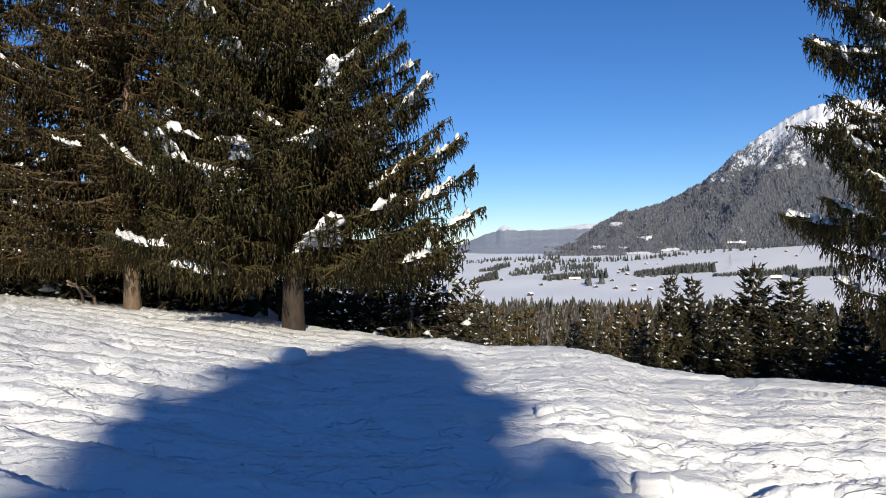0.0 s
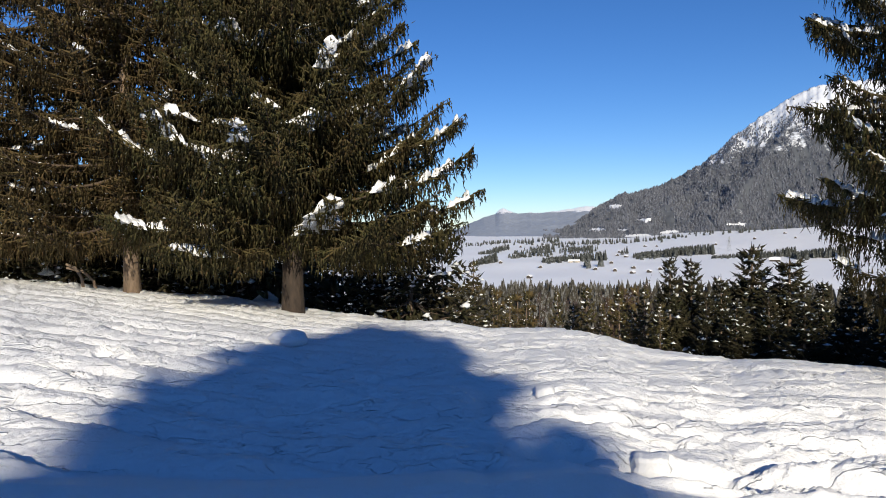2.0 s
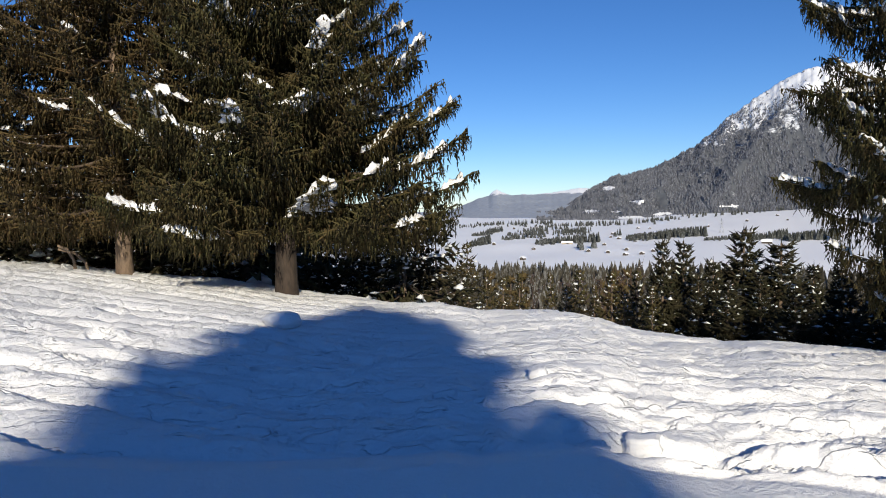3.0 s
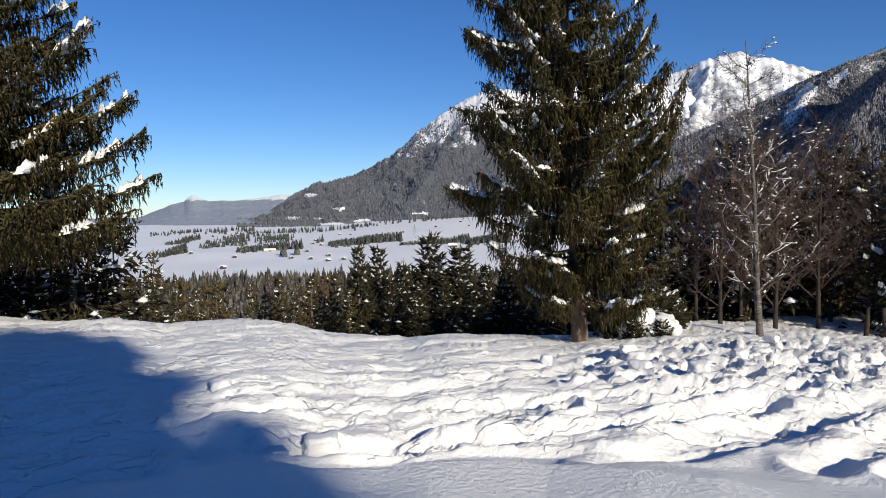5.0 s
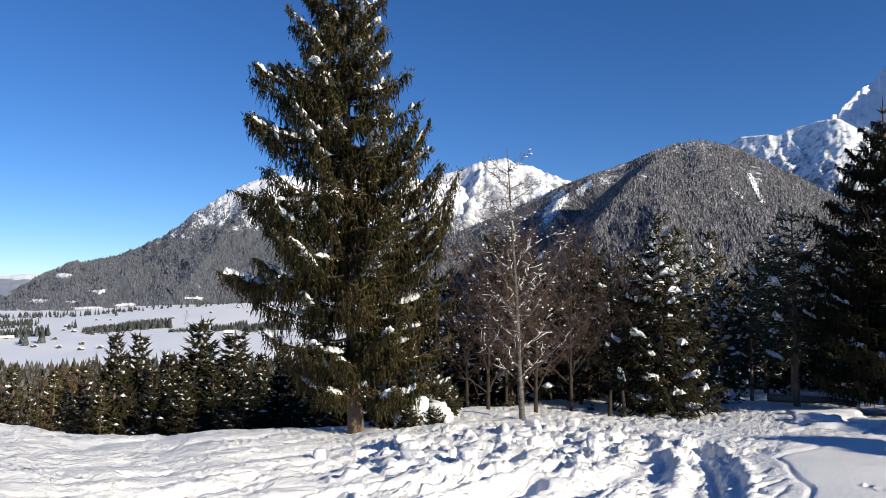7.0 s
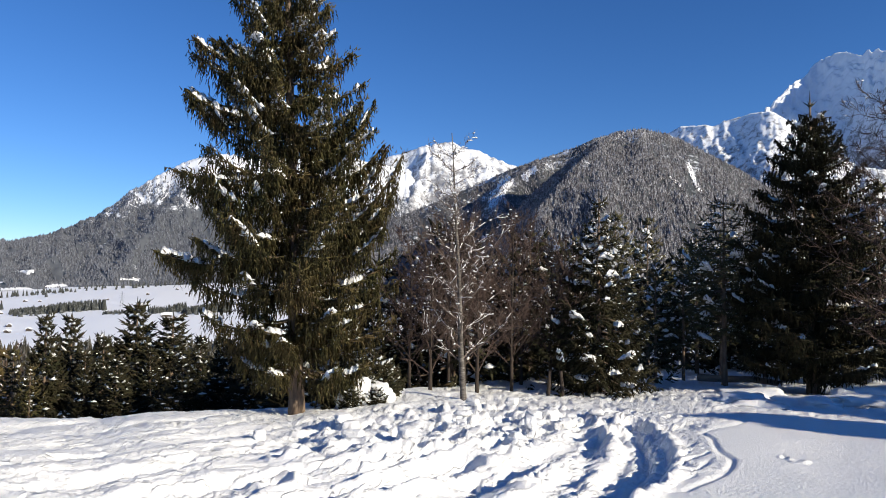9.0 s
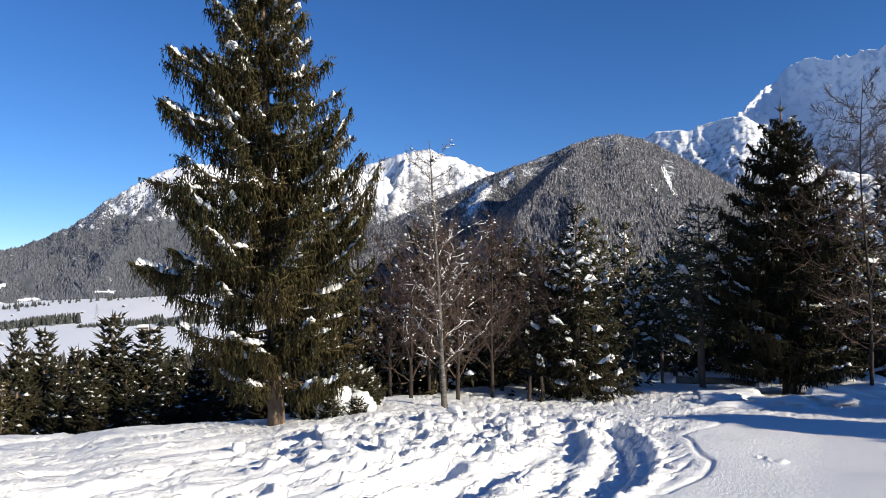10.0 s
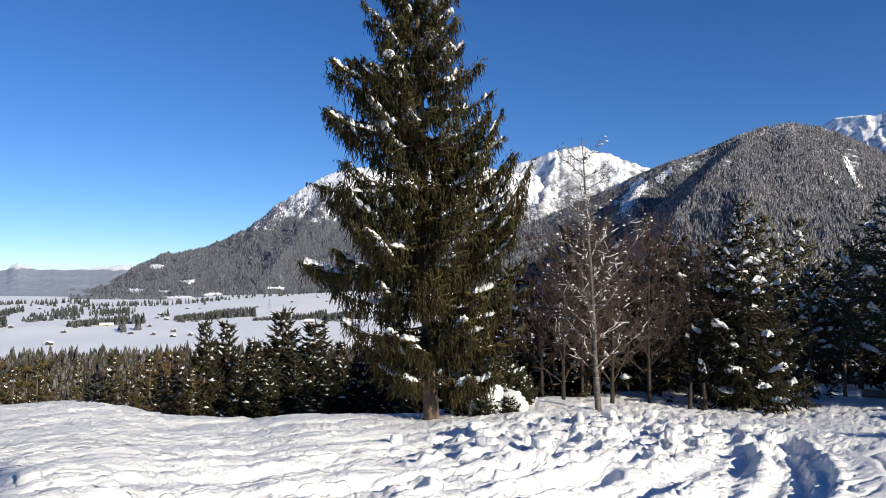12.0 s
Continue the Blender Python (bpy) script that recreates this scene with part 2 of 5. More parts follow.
def tube(P, R, sides=6, seed=0, rough=0.0):
    """A tapered tube along the points P with radii R; triangles."""
    P, R = np.asarray(P, float), np.asarray(R, float)
    D = unit(np.gradient(P, axis=0))
    A = unit(np.cross(D, np.where(np.abs(D[:, 2:3]) > 0.9, [[1.0, 0.1, 0]], [[0, 0, 1.0]])))
    B = np.cross(D, A)
    a = np.arange(sides) * 6.2832 / sides
    rad = R[:, None] * (1 + rough * (np.random.default_rng(seed).random((len(P), sides)) - 0.5))
    V = P[:, None] + (A[:, None] * np.cos(a)[None, :, None] + B[:, None] * np.sin(a)[None, :, None]) * rad[..., None]
    i = np.arange(len(P) * sides).reshape(len(P), sides)
    j = np.roll(i, -1, 1)
    F = np.concatenate([np.stack([i[:-1], j[:-1], j[1:]], -1).reshape(-1, 3), np.stack([i[:-1], j[1:], i[1:]], -1).reshape(-1, 3)])
    cap0, cap1 = len(P) * sides, len(P) * sides + 1
    V = np.concatenate([V.reshape(-1, 3), P[:1], P[-1:]])
    F = np.concatenate([F, np.stack([j[0], i[0], np.full(sides, cap0)], -1), np.stack([i[-1], j[-1], np.full(sides, cap1)], -1)])
    return V, F


def lumps(P, S):
    """Small snow lumps: jittered octahedra at P of half-sizes S (n x 3)."""
    n = len(P)
    O = np.array([[1, 0, 0], [0, 1, 0], [-1, 0, 0], [0, -1, 0], [0, 0, 1], [0, 0, -0.6]], float)
    V = P[:, None] + O[None] * S[:, None] * rng.uniform(0.6, 1.35, (n, 6, 1))
    t = np.array([(0, 1, 4), (1, 2, 4), (2, 3, 4), (3, 0, 4), (1, 0, 5), (2, 1, 5), (3, 2, 5), (0, 3, 5)])
    return V.reshape(-1, 3), (np.arange(n)[:, None, None] * 6 + t[None]).reshape(-1, 3)


def part(name, vf, material, parent, label="", smooth=True):
    ob = new(name, mesh_np(name, vf[0], vf[1], [material] if not isinstance(material, list) else material, vf[2] if len(vf) > 2 else None, smooth))
    ob.parent = parent
    return tagged(ob, label)


def thing(name, at, label, category, group="", kind=""):
    ob = new(name)
    ob.empty_display_size = 0.2
    ob.location = at
    return tagged(ob, label, category, group, kind)


# ---- the lie of the land ----
HEADS = [-180, -130, -90, -50, -33.3, -24.1, -18.3, -12.6, -4.2, 0, 3.5, 10.1, 13.8, 16.9, 23.2, 27.1, 33.1, 37, 44.4, 50.2, 61, 71, 80, 120, 180]
EDGE = [60, 60, 60, 30, 23, 21.5, 20, 18.5, 16, 15.2, 15.2, 14.4, 13.6, 13.4, 13.3, 13.3, 13.6, 14.5, 15.5, 18, 24, 26, 34, 50, 60]
SINK = [1.0, 0.3, 0.3, 3.1, 3.1, 4.4, 5.4, 6.6, 7.9, 8.1, 8.7, 8.7, 9.4, 10.3, 10.9, 10.6, 10.7, 10.5, 9.6, 8.8, 7.9, 7.1, 6.3, 3.0, 1.0]  # degrees down to the brow


def near_slope(head):
    e = np.interp(head, HEADS, EDGE)
    z = EYE - e * np.tan(np.radians(np.interp(head, HEADS, SINK)))
    return z / e, e


LIP_X = [-60, -3.0, 0.9, 2.6, 4.3, 5.7, 6.7, 7.8, 8.7, 10.2, 10.9, 14.0, 20.0, 60]
LIP_Y = [4.3, 4.3, 5.1, 4.75, 4.05, 3.1, 2.38, 2.42, 2.7, 3.45, 3.85, 3.85, 3.4, 2.0]


def along(x, y, pts):
    """Distance from each (x, y) to a chain of points."""
    best = np.full(x.shape, 1e9)
    for (ax, ay), (bx, by) in zip(pts, pts[1:]):
        dx, dy = bx - ax, by - ay
        s = np.clip(((x - ax) * dx + (y - ay) * dy) / (dx * dx + dy * dy), 0, 1)
        best = np.minimum(best, np.hypot(x - ax - s * dx, y - ay - s * dy))
    return best


FURROWS = [  # (depth, half width, way)
    (0.20, 0.20, [(5.2, 2.75), (5.97, 2.97), (6.9, 3.32), (8.18, 3.72), (9.39, 4.26), (10.65, 5.02)]),
    (0.16, 0.17, [(5.6, 2.75), (6.2, 2.86), (7.0, 3.0), (8.4, 3.47), (10.2, 4.38), (11.6, 5.4)]),
    (0.10, 0.20, [(4.9, 3.2), (5.85, 3.39), (6.96, 3.8), (7.98, 4.08), (9.4, 4.8)]),
    (0.10, 0.25, [(3.6, 3.9), (4.92, 4.13), (6.02, 4.33), (7.34, 4.49), (8.7, 4.75), (10.0, 5.4)]),
    (0.14, 0.22, [(0.6, 6.3), (1.1, 6.45), (2.3, 6.5), (4.2, 6.15), (6.0, 5.6), (7.4, 5.3)]),
    (0.17, 0.20, [(0.7, 5.35), (1.9, 5.3), (3.6, 5.0), (4.8, 4.75), (6.4, 4.9)]),
    (0.08, 0.20, [(0.5, 7.3), (1.6, 7.3), (3.5, 7.25), (5.3, 7.5), (7.0, 8.3)]),
]


def rounded(way):
    """A chain of points with its corners cut twice."""
    for _ in range(2):
        way = [way[0]] + [(a[0] + (b[0] - a[0]) * k, a[1] + (b[1] - a[1]) * k) for a, b in zip(way, way[1:]) for k in (0.25, 0.75)] + [way[-1]]
    return way


FURROWS = [(depth, half, rounded(way)) for depth, half, way in FURROWS]
PITS = [(4.3, 5.63, .17), (6.1, 6.56, .20), (5.43, 5.5, .15), (7.58, 6.16, .20), (7.4, 5.95, .14), (7.09, 7.52, .16), (8.9, 6.5, .17), (9.4, 7.0, .18), (9.9, 6.3, .16), (8.2, 7.4, .15),
        (6.6, 5.9, .15), (5.2, 6.8, .15), (10.4, 6.6, .18), (8.6, 8.2, .16), (10.9, 5.9, .16), (9.0, 5.6, .15), 
        (6.9, 6.6, .13), (8.0, 6.8, .13), (-5.6, 11.2, .2), (-4.3, 8.6, .16), (11.6, 6.8, .17), (12.4, 6.2, .17), (11.0, 7.5, .16), (9.8, 8.0, .15), (9.46, 2.15, .08), (9.63, 2.35, .05)]


def trodden(x, y):
    """1 where the snow is trodden, 0 on the untouched field."""
    r = np.hypot(x, y)
    lip = np.interp(x, LIP_X, LIP_Y) + 0.15 * (vnoise(x * 1.3, y * 1.3, 3) - 0.5)
    rough = np.clip((y - lip) / np.interp(x, [4.5, 6.5], [0.14, 0.55]), 0, 1)
    return np.where(r > 14, np.maximum(rough, np.clip((r - 14) / 3, 0, 1)), rough)


def blocks(x, y, size, seed):
    """Broken slabs: for each place the height of its slab, -1 to 1 and tipped, and 1 at the slab's rim."""
    u, v = x / size, y / (size * 0.8)
    ui, vi = np.floor(u), np.floor(v)
    d1, d2, top = np.full(u.shape, 9.0), np.full(u.shape, 9.0), np.zeros(u.shape)

    def h(a, b, k):
        t = np.sin(a * 127.1 + b * 311.7 + (seed + k) * 74.7) * 43758.5453
        return t - np.floor(t)
    for i in (-1, 0, 1):
        for j in (-1, 0, 1):
            a, b = ui + i, vi + j
            du, dv = u - a - 0.15 - 0.7 * h(a, b, 0), v - b - 0.15 - 0.7 * h(a, b, 1)
            q = np.hypot(du, dv)
            z = 2 * h(a, b, 2) - 1 + 1.2 * du * (h(a, b, 3) - 0.5) + 1.2 * dv * (h(a, b, 4) - 0.5)
            top = np.where(q < d1, z, top)
            d2 = np.where(q < d1, d1, np.minimum(d2, q))
            d1 = np.minimum(d1, q)
    rim = np.clip(1 - (d2 - d1) / 0.16, 0, 1)
    return top * (1 - rim), rim


def ground_z(x, y, detail=True):
    r, head = np.hypot(x, y), np.degrees(np.arctan2(x, y))
    s, e = near_slope(head)
    over = np.maximum(r - e, 0)
    drop = np.interp(head, [-180, -100, -60, -45, -30, 2, 40, 50, 58, 75, 100, 180], [.0, .0, .06, .14, .24, .32, .32, .26, .10, .06, .0, .0])
    z = s * np.minimum(r, e) - drop * np.minimum(over, 140) * np.minimum(1, over / 4 + 0.25)
    floor = -60 + 11 * (fbm(x / 330 + 3, y / 330, 3, 5) - 0.5) * np.clip((r - 300) / 600, 0, 1)
    floor = floor + 7 * (fbm(x / 110, y / 110 + 5, 3, 15) - 0.5) * np.clip((r - 400) / 500, 0, 1)
    floor = floor + 30 * np.clip((r - 1500) / 1200, 0, 1) * np.clip((head - 14) / 16, 0, 1)
    k = np.clip((r - 120) / 350, 0, 1)
    k = k * k * (3 - 2 * k)
    z = z * (1 - k) + floor * k
    if detail:
        fade = np.clip((45 - r) / 20, 0, 1)
        lip = np.interp(x, LIP_X, LIP_Y) + 0.15 * (vnoise(x * 1.3, y * 1.3, 3) - 0.5)
        rough = trodden(x, y)
        inside = np.clip((y - lip) / 1.5, 0, 1)
        # undulation everywhere, then drift ridges, churn, furrows and pits where the snow is trodden
        d = 0.16 * (fbm(x * 0.35, y * 0.35, 3, 11) - 0.5)
        left = np.clip((1.0 - x) / 2.5, 0, 1)
        wx, wy = x + 0.7 * (fbm(x * 0.5, y * 0.5, 3, 21) - 0.5), y + 1.3 * (fbm(x * 0.4 + 7, y * 0.55, 3, 22) - 0.5)
        ph = (y + 0.28 * x + 0.55 * (fbm(x * 0.35, y * 0.5, 3, 24) - 0.5) + 0.10 * (vnoise(x * 2.1, y * 2.1, 25) - 0.5)) * 1.25
        step = np.abs(np.sin(np.pi * ph)) ** 0.65
        amp = 0.5 + vnoise(x * 0.7, y * 1.4, 23)
        d = d + rough * left * 0.15 * (step - 0.6) * amp
        ph2 = (wy * 0.96 + wx * 0.27) * 3.4 + 1.5 * fbm(x * 0.9, y * 0.9, 2, 31)
        d = d + rough * 0.014 * (ridged(wx * 0.9 + 0.25 * wy, wy * 2.6 - 0.5 * wx, 3, 41) - 0.5) * 2 * amp
        d = d + rough * left * 0.016 * np.abs(np.sin(ph2 * 3.14)) * amp
        right = 1 - left
        ph3 = (wy * 1.0 - 0.10 * wx) * 1.05
        st3 = np.abs(np.sin(np.pi * ph3)) ** 0.65
        d = d + rough * right * 0.085 * (st3 - 0.5) * amp * np.clip((9 - x) / 4, 0, 1)
        churn = np.clip(1 - np.hypot((x - 9.2) / 4.3, (y - 6.9) / 2.4) ** 2, 0, 1)
        churn = np.sqrt(churn) * rough
        d = d + churn * (0.05 * (ridged(x * 2.1, y * 2.6, 4, 51) - 0.55) + 0.03 * (vnoise(x * 6, y * 6, 52) - 0.5))
        # broken slab edges: terraces with steep risers, wandering across the slope
        for sc, lv, hgt, sd in ((0.55, 7.0, 0.040, 81), (1.1, 7.0, 0.020, 82), (2.2, 6.0, 0.010, 83)):
            q = lv * fbm(wx * sc * 0.55 + 0.2 * wy, wy * sc * 1.5, 3, sd)
            fr = q - np.floor(q)
            d = d + rough * hgt * (np.clip((fr - 0.90) / 0.10, 0, 1) - 0.80 * fr) * amp
        small = np.clip((18 - r) / 6, 0, 1) * rough
        d = d + small * 0.020 * (fbm(x * 5, y * 5, 3, 61) - 0.5) + small * 0.012 * (vnoise(x * 24, y * 24, 62) - 0.5)
        for gap, tilt, dep, sd in ((0.30, 0.10, 0.055, 91), (0.42, -0.16, 0.045, 92), (0.75, 0.45, 0.05, 93)):   # cracks in the crust
            q = (y + tilt * x + 1.1 * (fbm(x * 0.55, y * 0.8, 3, sd) - 0.5) + 0.30 * (fbm(x * 1.9, y * 2.3, 2, sd + 5) - 0.5)) / gap
            gone = np.clip((vnoise(x * 1.1 + sd, y * 2.2, sd + 9) - 0.48) * 6, 0, 1)
            off = (q - np.floor(q) - 0.5) * gap
            d = d - rough * dep * gone * (1 - 0.55 * left) * np.exp(-(off / 0.034) ** 2)
        near = rough * (r < 16) * (y < 11)
        if near.any():   # blocks of crust, tipped and sunk where feet broke through
            k = near > 0
            blk, rim = blocks(x[k] + 0.10 * (vnoise(x[k] * 7, y[k] * 7, 98) - 0.5), y[k] + 0.10 * (vnoise(x[k] * 7, y[k] * 7, 99) - 0.5), 0.42, 95)
            d[k] = d[k] + churn[k] * (0.095 * blk - 0.015 * rim) * np.clip((along(x[k], y[k], FURROWS[2][2]) - 0.3) / 0.8, 0, 1)
        for depth, half, way in FURROWS:
            q = along(x, y + 0.05 * (vnoise(x * 5, y * 5, 71) - 0.5), way) / half
            d = d - depth * np.exp(-q ** 4) + 0.35 * depth * np.exp(-((q - 1.6) / 0.5) ** 2) * (0.4 + vnoise(x * 4, y * 4, 72))
            d = d + 0.28 * depth * np.exp(-((q - 1.2) / 0.8) ** 2) * (fbm(x * 7, y * 7, 3, 75) - 0.5)
        for px, py, pr in PITS:
            q = np.hypot((x - px) + 0.12 * (vnoise(x * 6, y * 6, 73) - 0.5), (y - py) * 1.3) / pr
            d = d - 0.20 * np.exp(-q ** 4) + 0.07 * np.exp(-((q - 1.5) / 0.5) ** 2) * vnoise(x * 5, y * 5, 74) * 1.5
        d = d + 0.30 * np.clip(lip - y, 0, 1.0) * np.clip((6.5 - x) / 3, 0, 1) * np.clip((6 - r) / 1.5, 0, 1)   # the untouched snow swells up towards the walker
        d = d + (0.06 * np.clip((x - 4.5) / 1.5, 0, 1) - 0.03) * (1 - rough) * np.clip((15 - r) / 4, 0, 1) - 0.03 * np.clip((x - 5) / 1.5, 0, 1) * np.exp(-((y - lip) / 0.05) ** 2) * (r < 14)
        z = z + d * fade
    return z


def gz(x, y):
    return float(ground_z(np.array([float(x)]), np.array([float(y)]))[0])


def build_ground():
    heads = np.radians(np.concatenate([np.arange(-180, -42, 3.0), np.arange(-42, -37, 0.6), np.arange(-37, 88, 0.14), np.arange(88, 96, 0.8), np.arange(96, 181, 3.0)]))
    rr, r = [0.0004, 0.6, 1.2, 1.8, 2.3, 2.7, 3.0, 3.2], 3.35
    while r < 24:
        rr.append(r)
        r += max(0.027, r * r / 1500)
    while r < 4900:
        rr.append(r)
        r *= 1.055
    rr.append(4950)
    A, Rr = np.meshgrid(heads, np.array(rr))
    X, Y = Rr * np.sin(A), Rr * np.cos(A)
    v, f = sheet(X, Y, ground_z(X, Y))
    me = mesh_np("ground", v, f, [GROUND_SNOW])
    worn = me.attributes.new("trodden", "FLOAT", "POINT")
    worn.data.foreach_set("value", (trodden(v[:, 0], v[:, 1]) * np.clip((30 - np.hypot(v[:, 0], v[:, 1])) / 8, 0, 1)).astype(np.float32))
    ob = new("ground", me)
    tagged(ob, "white sunlit snow, trodden and furrowed, falling to a valley", "snow", kind="structure")


build_ground()

# ---- mountains ----
def mountain(name, ridge, r_foot, r_top, z_foot, relief, freq, material, label, spurs=(), power=1.25, seed=0, rows=90, step=0.11, keep=0.0, jag=0.0, crest=None):
    """A mountainside from its foot up to a skyline given as (heading, degrees up), and down again behind."""
    hs = np.arange(ridge[0][0], ridge[-1][0] + 1e-6, step)
    el = np.interp(hs, [a for a, _ in ridge], [b for _, b in ridge])
    el = el + jag * (fbm(hs * 3.1, hs * 0, 4, seed + 90) - 0.5)
    s = np.concatenate([np.linspace(0, 1, rows), np.linspace(1.03, 1.6, 12)])
    S, H = np.meshgrid(s, hs, indexing="ij")
    EL = np.broadcast_to(el, S.shape)
    RT = np.interp(H, [a for a, _ in r_top], [b for _, b in r_top]) if isinstance(r_top, list) else r_top + 0 * H
    r_foot = RT - r_foot if isinstance(r_top, list) else r_foot
    RT = RT * (1 + 0.05 * (fbm(H * 0.22, H * 0, 2, seed + 5) - 0.5))
    Rr = r_foot + (RT - r_foot) * S
    ZT = EYE + RT * np.tan(np.radians(EL))
    if crest:   # a ridge that comes forward and down from the top at heading crest[1] to the foot at crest[0], steep on its far side
        ZT = ZT + crest[2] * np.clip(crest[1] - H, 0, None)
    up = np.clip(S, 0, 1) ** power
    Z = z_foot + (ZT - z_foot) * np.where(S <= 1, up, 1 - (S - 1) * 1.3)
    if crest:
        wave = 1.1 * (fbm(S * 9, H * 0.15, 3, seed + 60) - 0.5) * np.clip((1 - S) * 6, 0, 1)
        behind = np.clip(crest[0] + (crest[1] - crest[0]) * np.clip(S, 0, 1) + wave - H, 0, None)
        Z = Z - crest[2] * np.minimum(behind, np.clip(crest[1] - H, 0, None))
    X, Y = Rr * np.sin(np.radians(H)), Rr * np.cos(np.radians(H))
    mid = np.sin(np.pi * np.clip(S, 0, 1)) ** 0.7
    fade = mid * (1 - keep) + keep * np.clip(S * 3, 0, 1)
    arc = np.radians(H) * 3500
    Z = Z + relief * fade * (ridged(arc * freq + 0.25 * Rr * freq, Rr * freq * 0.45, 5, seed) - 0.6)
    Z = Z + relief * 0.40 * fade * (fbm(arc * freq * 7, Rr * freq * 6, 5, seed + 9, 0.6) - 0.5)
    for h0, s0, h1, s1, width, height, *other in spurs:
        k = np.clip((S - s0) / (s1 - s0), 0, 1)
        q = H - (h0 + (h1 - h0) * k) + 0.5 * (fbm(H * 0.9, S * 7, 2, seed + 3) - 0.5)
        q = np.where(q < 0, q / width, q / (other[0] if other else width))
        Z = Z + height * np.exp(-np.abs(q) ** 1.3) * np.sin(np.pi * np.clip((S - s0) / (s1 - s0) * 0.8 + 0.1, 0, 1)) * np.clip((1 - S) / 0.15, 0, 1)
    v, f = sheet(X, Y, Z)
    ob = new(name, mesh_np(name, v, f, [material]))
    tagged(ob, label, "mountain", kind="structure")
    return X, Y, Z, S, H


def pick(grid, n, smax=1.0, smin=0.02, cover=None, seed=0):
    """n random places on a mountain's front, kept where cover(heading, s, x, y) allows."""
    X, Y, Z, S, H = grid
    g = np.random.default_rng(seed)
    rows = int(np.searchsorted(S[:, 0], 1.0001))
    a, b = g.random(n) * (rows - 1) * smax, g.random(n) * (X.shape[1] - 1.001)
    i, j = np.minimum(a.astype(int), rows - 2), b.astype(int)
    u, w = (a - i)[:, None], (b - j)[:, None]
    P = np.stack([X, Y, Z, S, H], -1)
    Q = (P[i, j] * (1 - u) + P[i + 1, j] * u) * (1 - w) + (P[i, j + 1] * (1 - u) + P[i + 1, j + 1] * u) * w
    ok = Q[:, 3] > smin
    if cover is not None:
        ok &= g.random(n) < cover(Q[:, 4], Q[:, 3], Q[:, 0], Q[:, 1])
    return Q[ok, :3]


def cones(P, height, width, sides=5, seed=0, tiers=1):
    """Far conifers: ragged cones standing at P."""
    g = np.random.default_rng(seed)
    n = len(P)
    h, w = height * g.uniform(0.55, 1.25, n), width * g.uniform(0.7, 1.25, n)
    out = []
    for t in range(tiers):
        z0, z1 = t / tiers * 0.8, min(1.0, (t + 1.7) / tiers * 0.8 + 0.2) if tiers > 1 else 1.0
        ww = w * (1 - 0.75 * t / tiers)
        a = np.arange(sides) * 6.2832 / sides
        ring = np.stack([np.cos(a), np.sin(a)], -1)[None] * (ww[:, None, None] * 0.5 * g.uniform(0.6, 1.3, (n, sides, 1)))
        base = np.concatenate([P[:, None, :2] + ring, (P[:, 2] + z0 * h - 0.3)[:, None, None] + (h * 0.05)[:, None, None] * g.uniform(-1, 1, (n, sides, 1))], -1)
        tip = np.concatenate([P[:, :2] + w[:, None] * 0.05 * g.normal(size=(n, 2)), (P[:, 2] + z1 * h)[:, None]], -1)[:, None]
        V = np.concatenate([base, tip], 1).reshape(-1, 3)
        F = np.stack([np.arange(sides), (np.arange(sides) + 1) % sides, np.full(sides, sides)], -1)
        out.append((V, (np.arange(n)[:, None, None] * (sides + 1) + F[None]).reshape(-1, 3)))
    return join(out)


def wood(name, vf, material, label):
    ob = new(name, mesh_np(name, vf[0], vf[1], [material], None, False))
    tagged(ob, label, "forest", kind="stuff")


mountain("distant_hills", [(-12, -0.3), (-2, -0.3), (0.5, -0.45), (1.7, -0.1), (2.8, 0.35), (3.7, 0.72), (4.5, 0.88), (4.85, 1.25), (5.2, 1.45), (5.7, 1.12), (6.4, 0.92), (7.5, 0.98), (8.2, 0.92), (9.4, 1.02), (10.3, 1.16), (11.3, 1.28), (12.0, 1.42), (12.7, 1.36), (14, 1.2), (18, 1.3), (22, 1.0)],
         3300, 4850, -62, 40, 0.0030, HAZE_HILL, "low wooded hills with small snowy tops, haze painted as blue-grey", seed=31, rows=60, step=0.10, jag=0.10, power=1.5)

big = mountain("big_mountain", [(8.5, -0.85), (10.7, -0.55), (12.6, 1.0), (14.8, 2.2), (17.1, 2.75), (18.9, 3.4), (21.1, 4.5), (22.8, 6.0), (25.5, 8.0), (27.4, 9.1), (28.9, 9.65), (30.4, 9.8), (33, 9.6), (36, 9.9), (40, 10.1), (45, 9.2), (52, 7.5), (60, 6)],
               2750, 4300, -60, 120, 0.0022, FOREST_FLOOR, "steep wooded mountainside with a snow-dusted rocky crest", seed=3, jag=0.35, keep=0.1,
               spurs=[(16, 0.1, 24, 0.95, 1.6, 60), (22, 0.05, 29, 0.9, 1.8, 60)])
peak = mountain("snowy_peak", [(36, 6), (40.5, 9.3), (43.8, 10.3), (45.2, 10.7), (46.7, 11.2), (47.6, 11.35), (49.0, 11.65), (49.8, 11.1), (50.4, 10.95), (51.2, 10.8), (52.4, 10.3), (54.1, 9.6), (58, 8), (62, 7)],
                3000, 4600, -40, 170, 0.0034, ALPINE, "white snow-covered alpine peak above a wooded flank", seed=13, jag=0.25, keep=0.12,
                spurs=[(44, 0.2, 47, 0.95, 0.9, 60)])
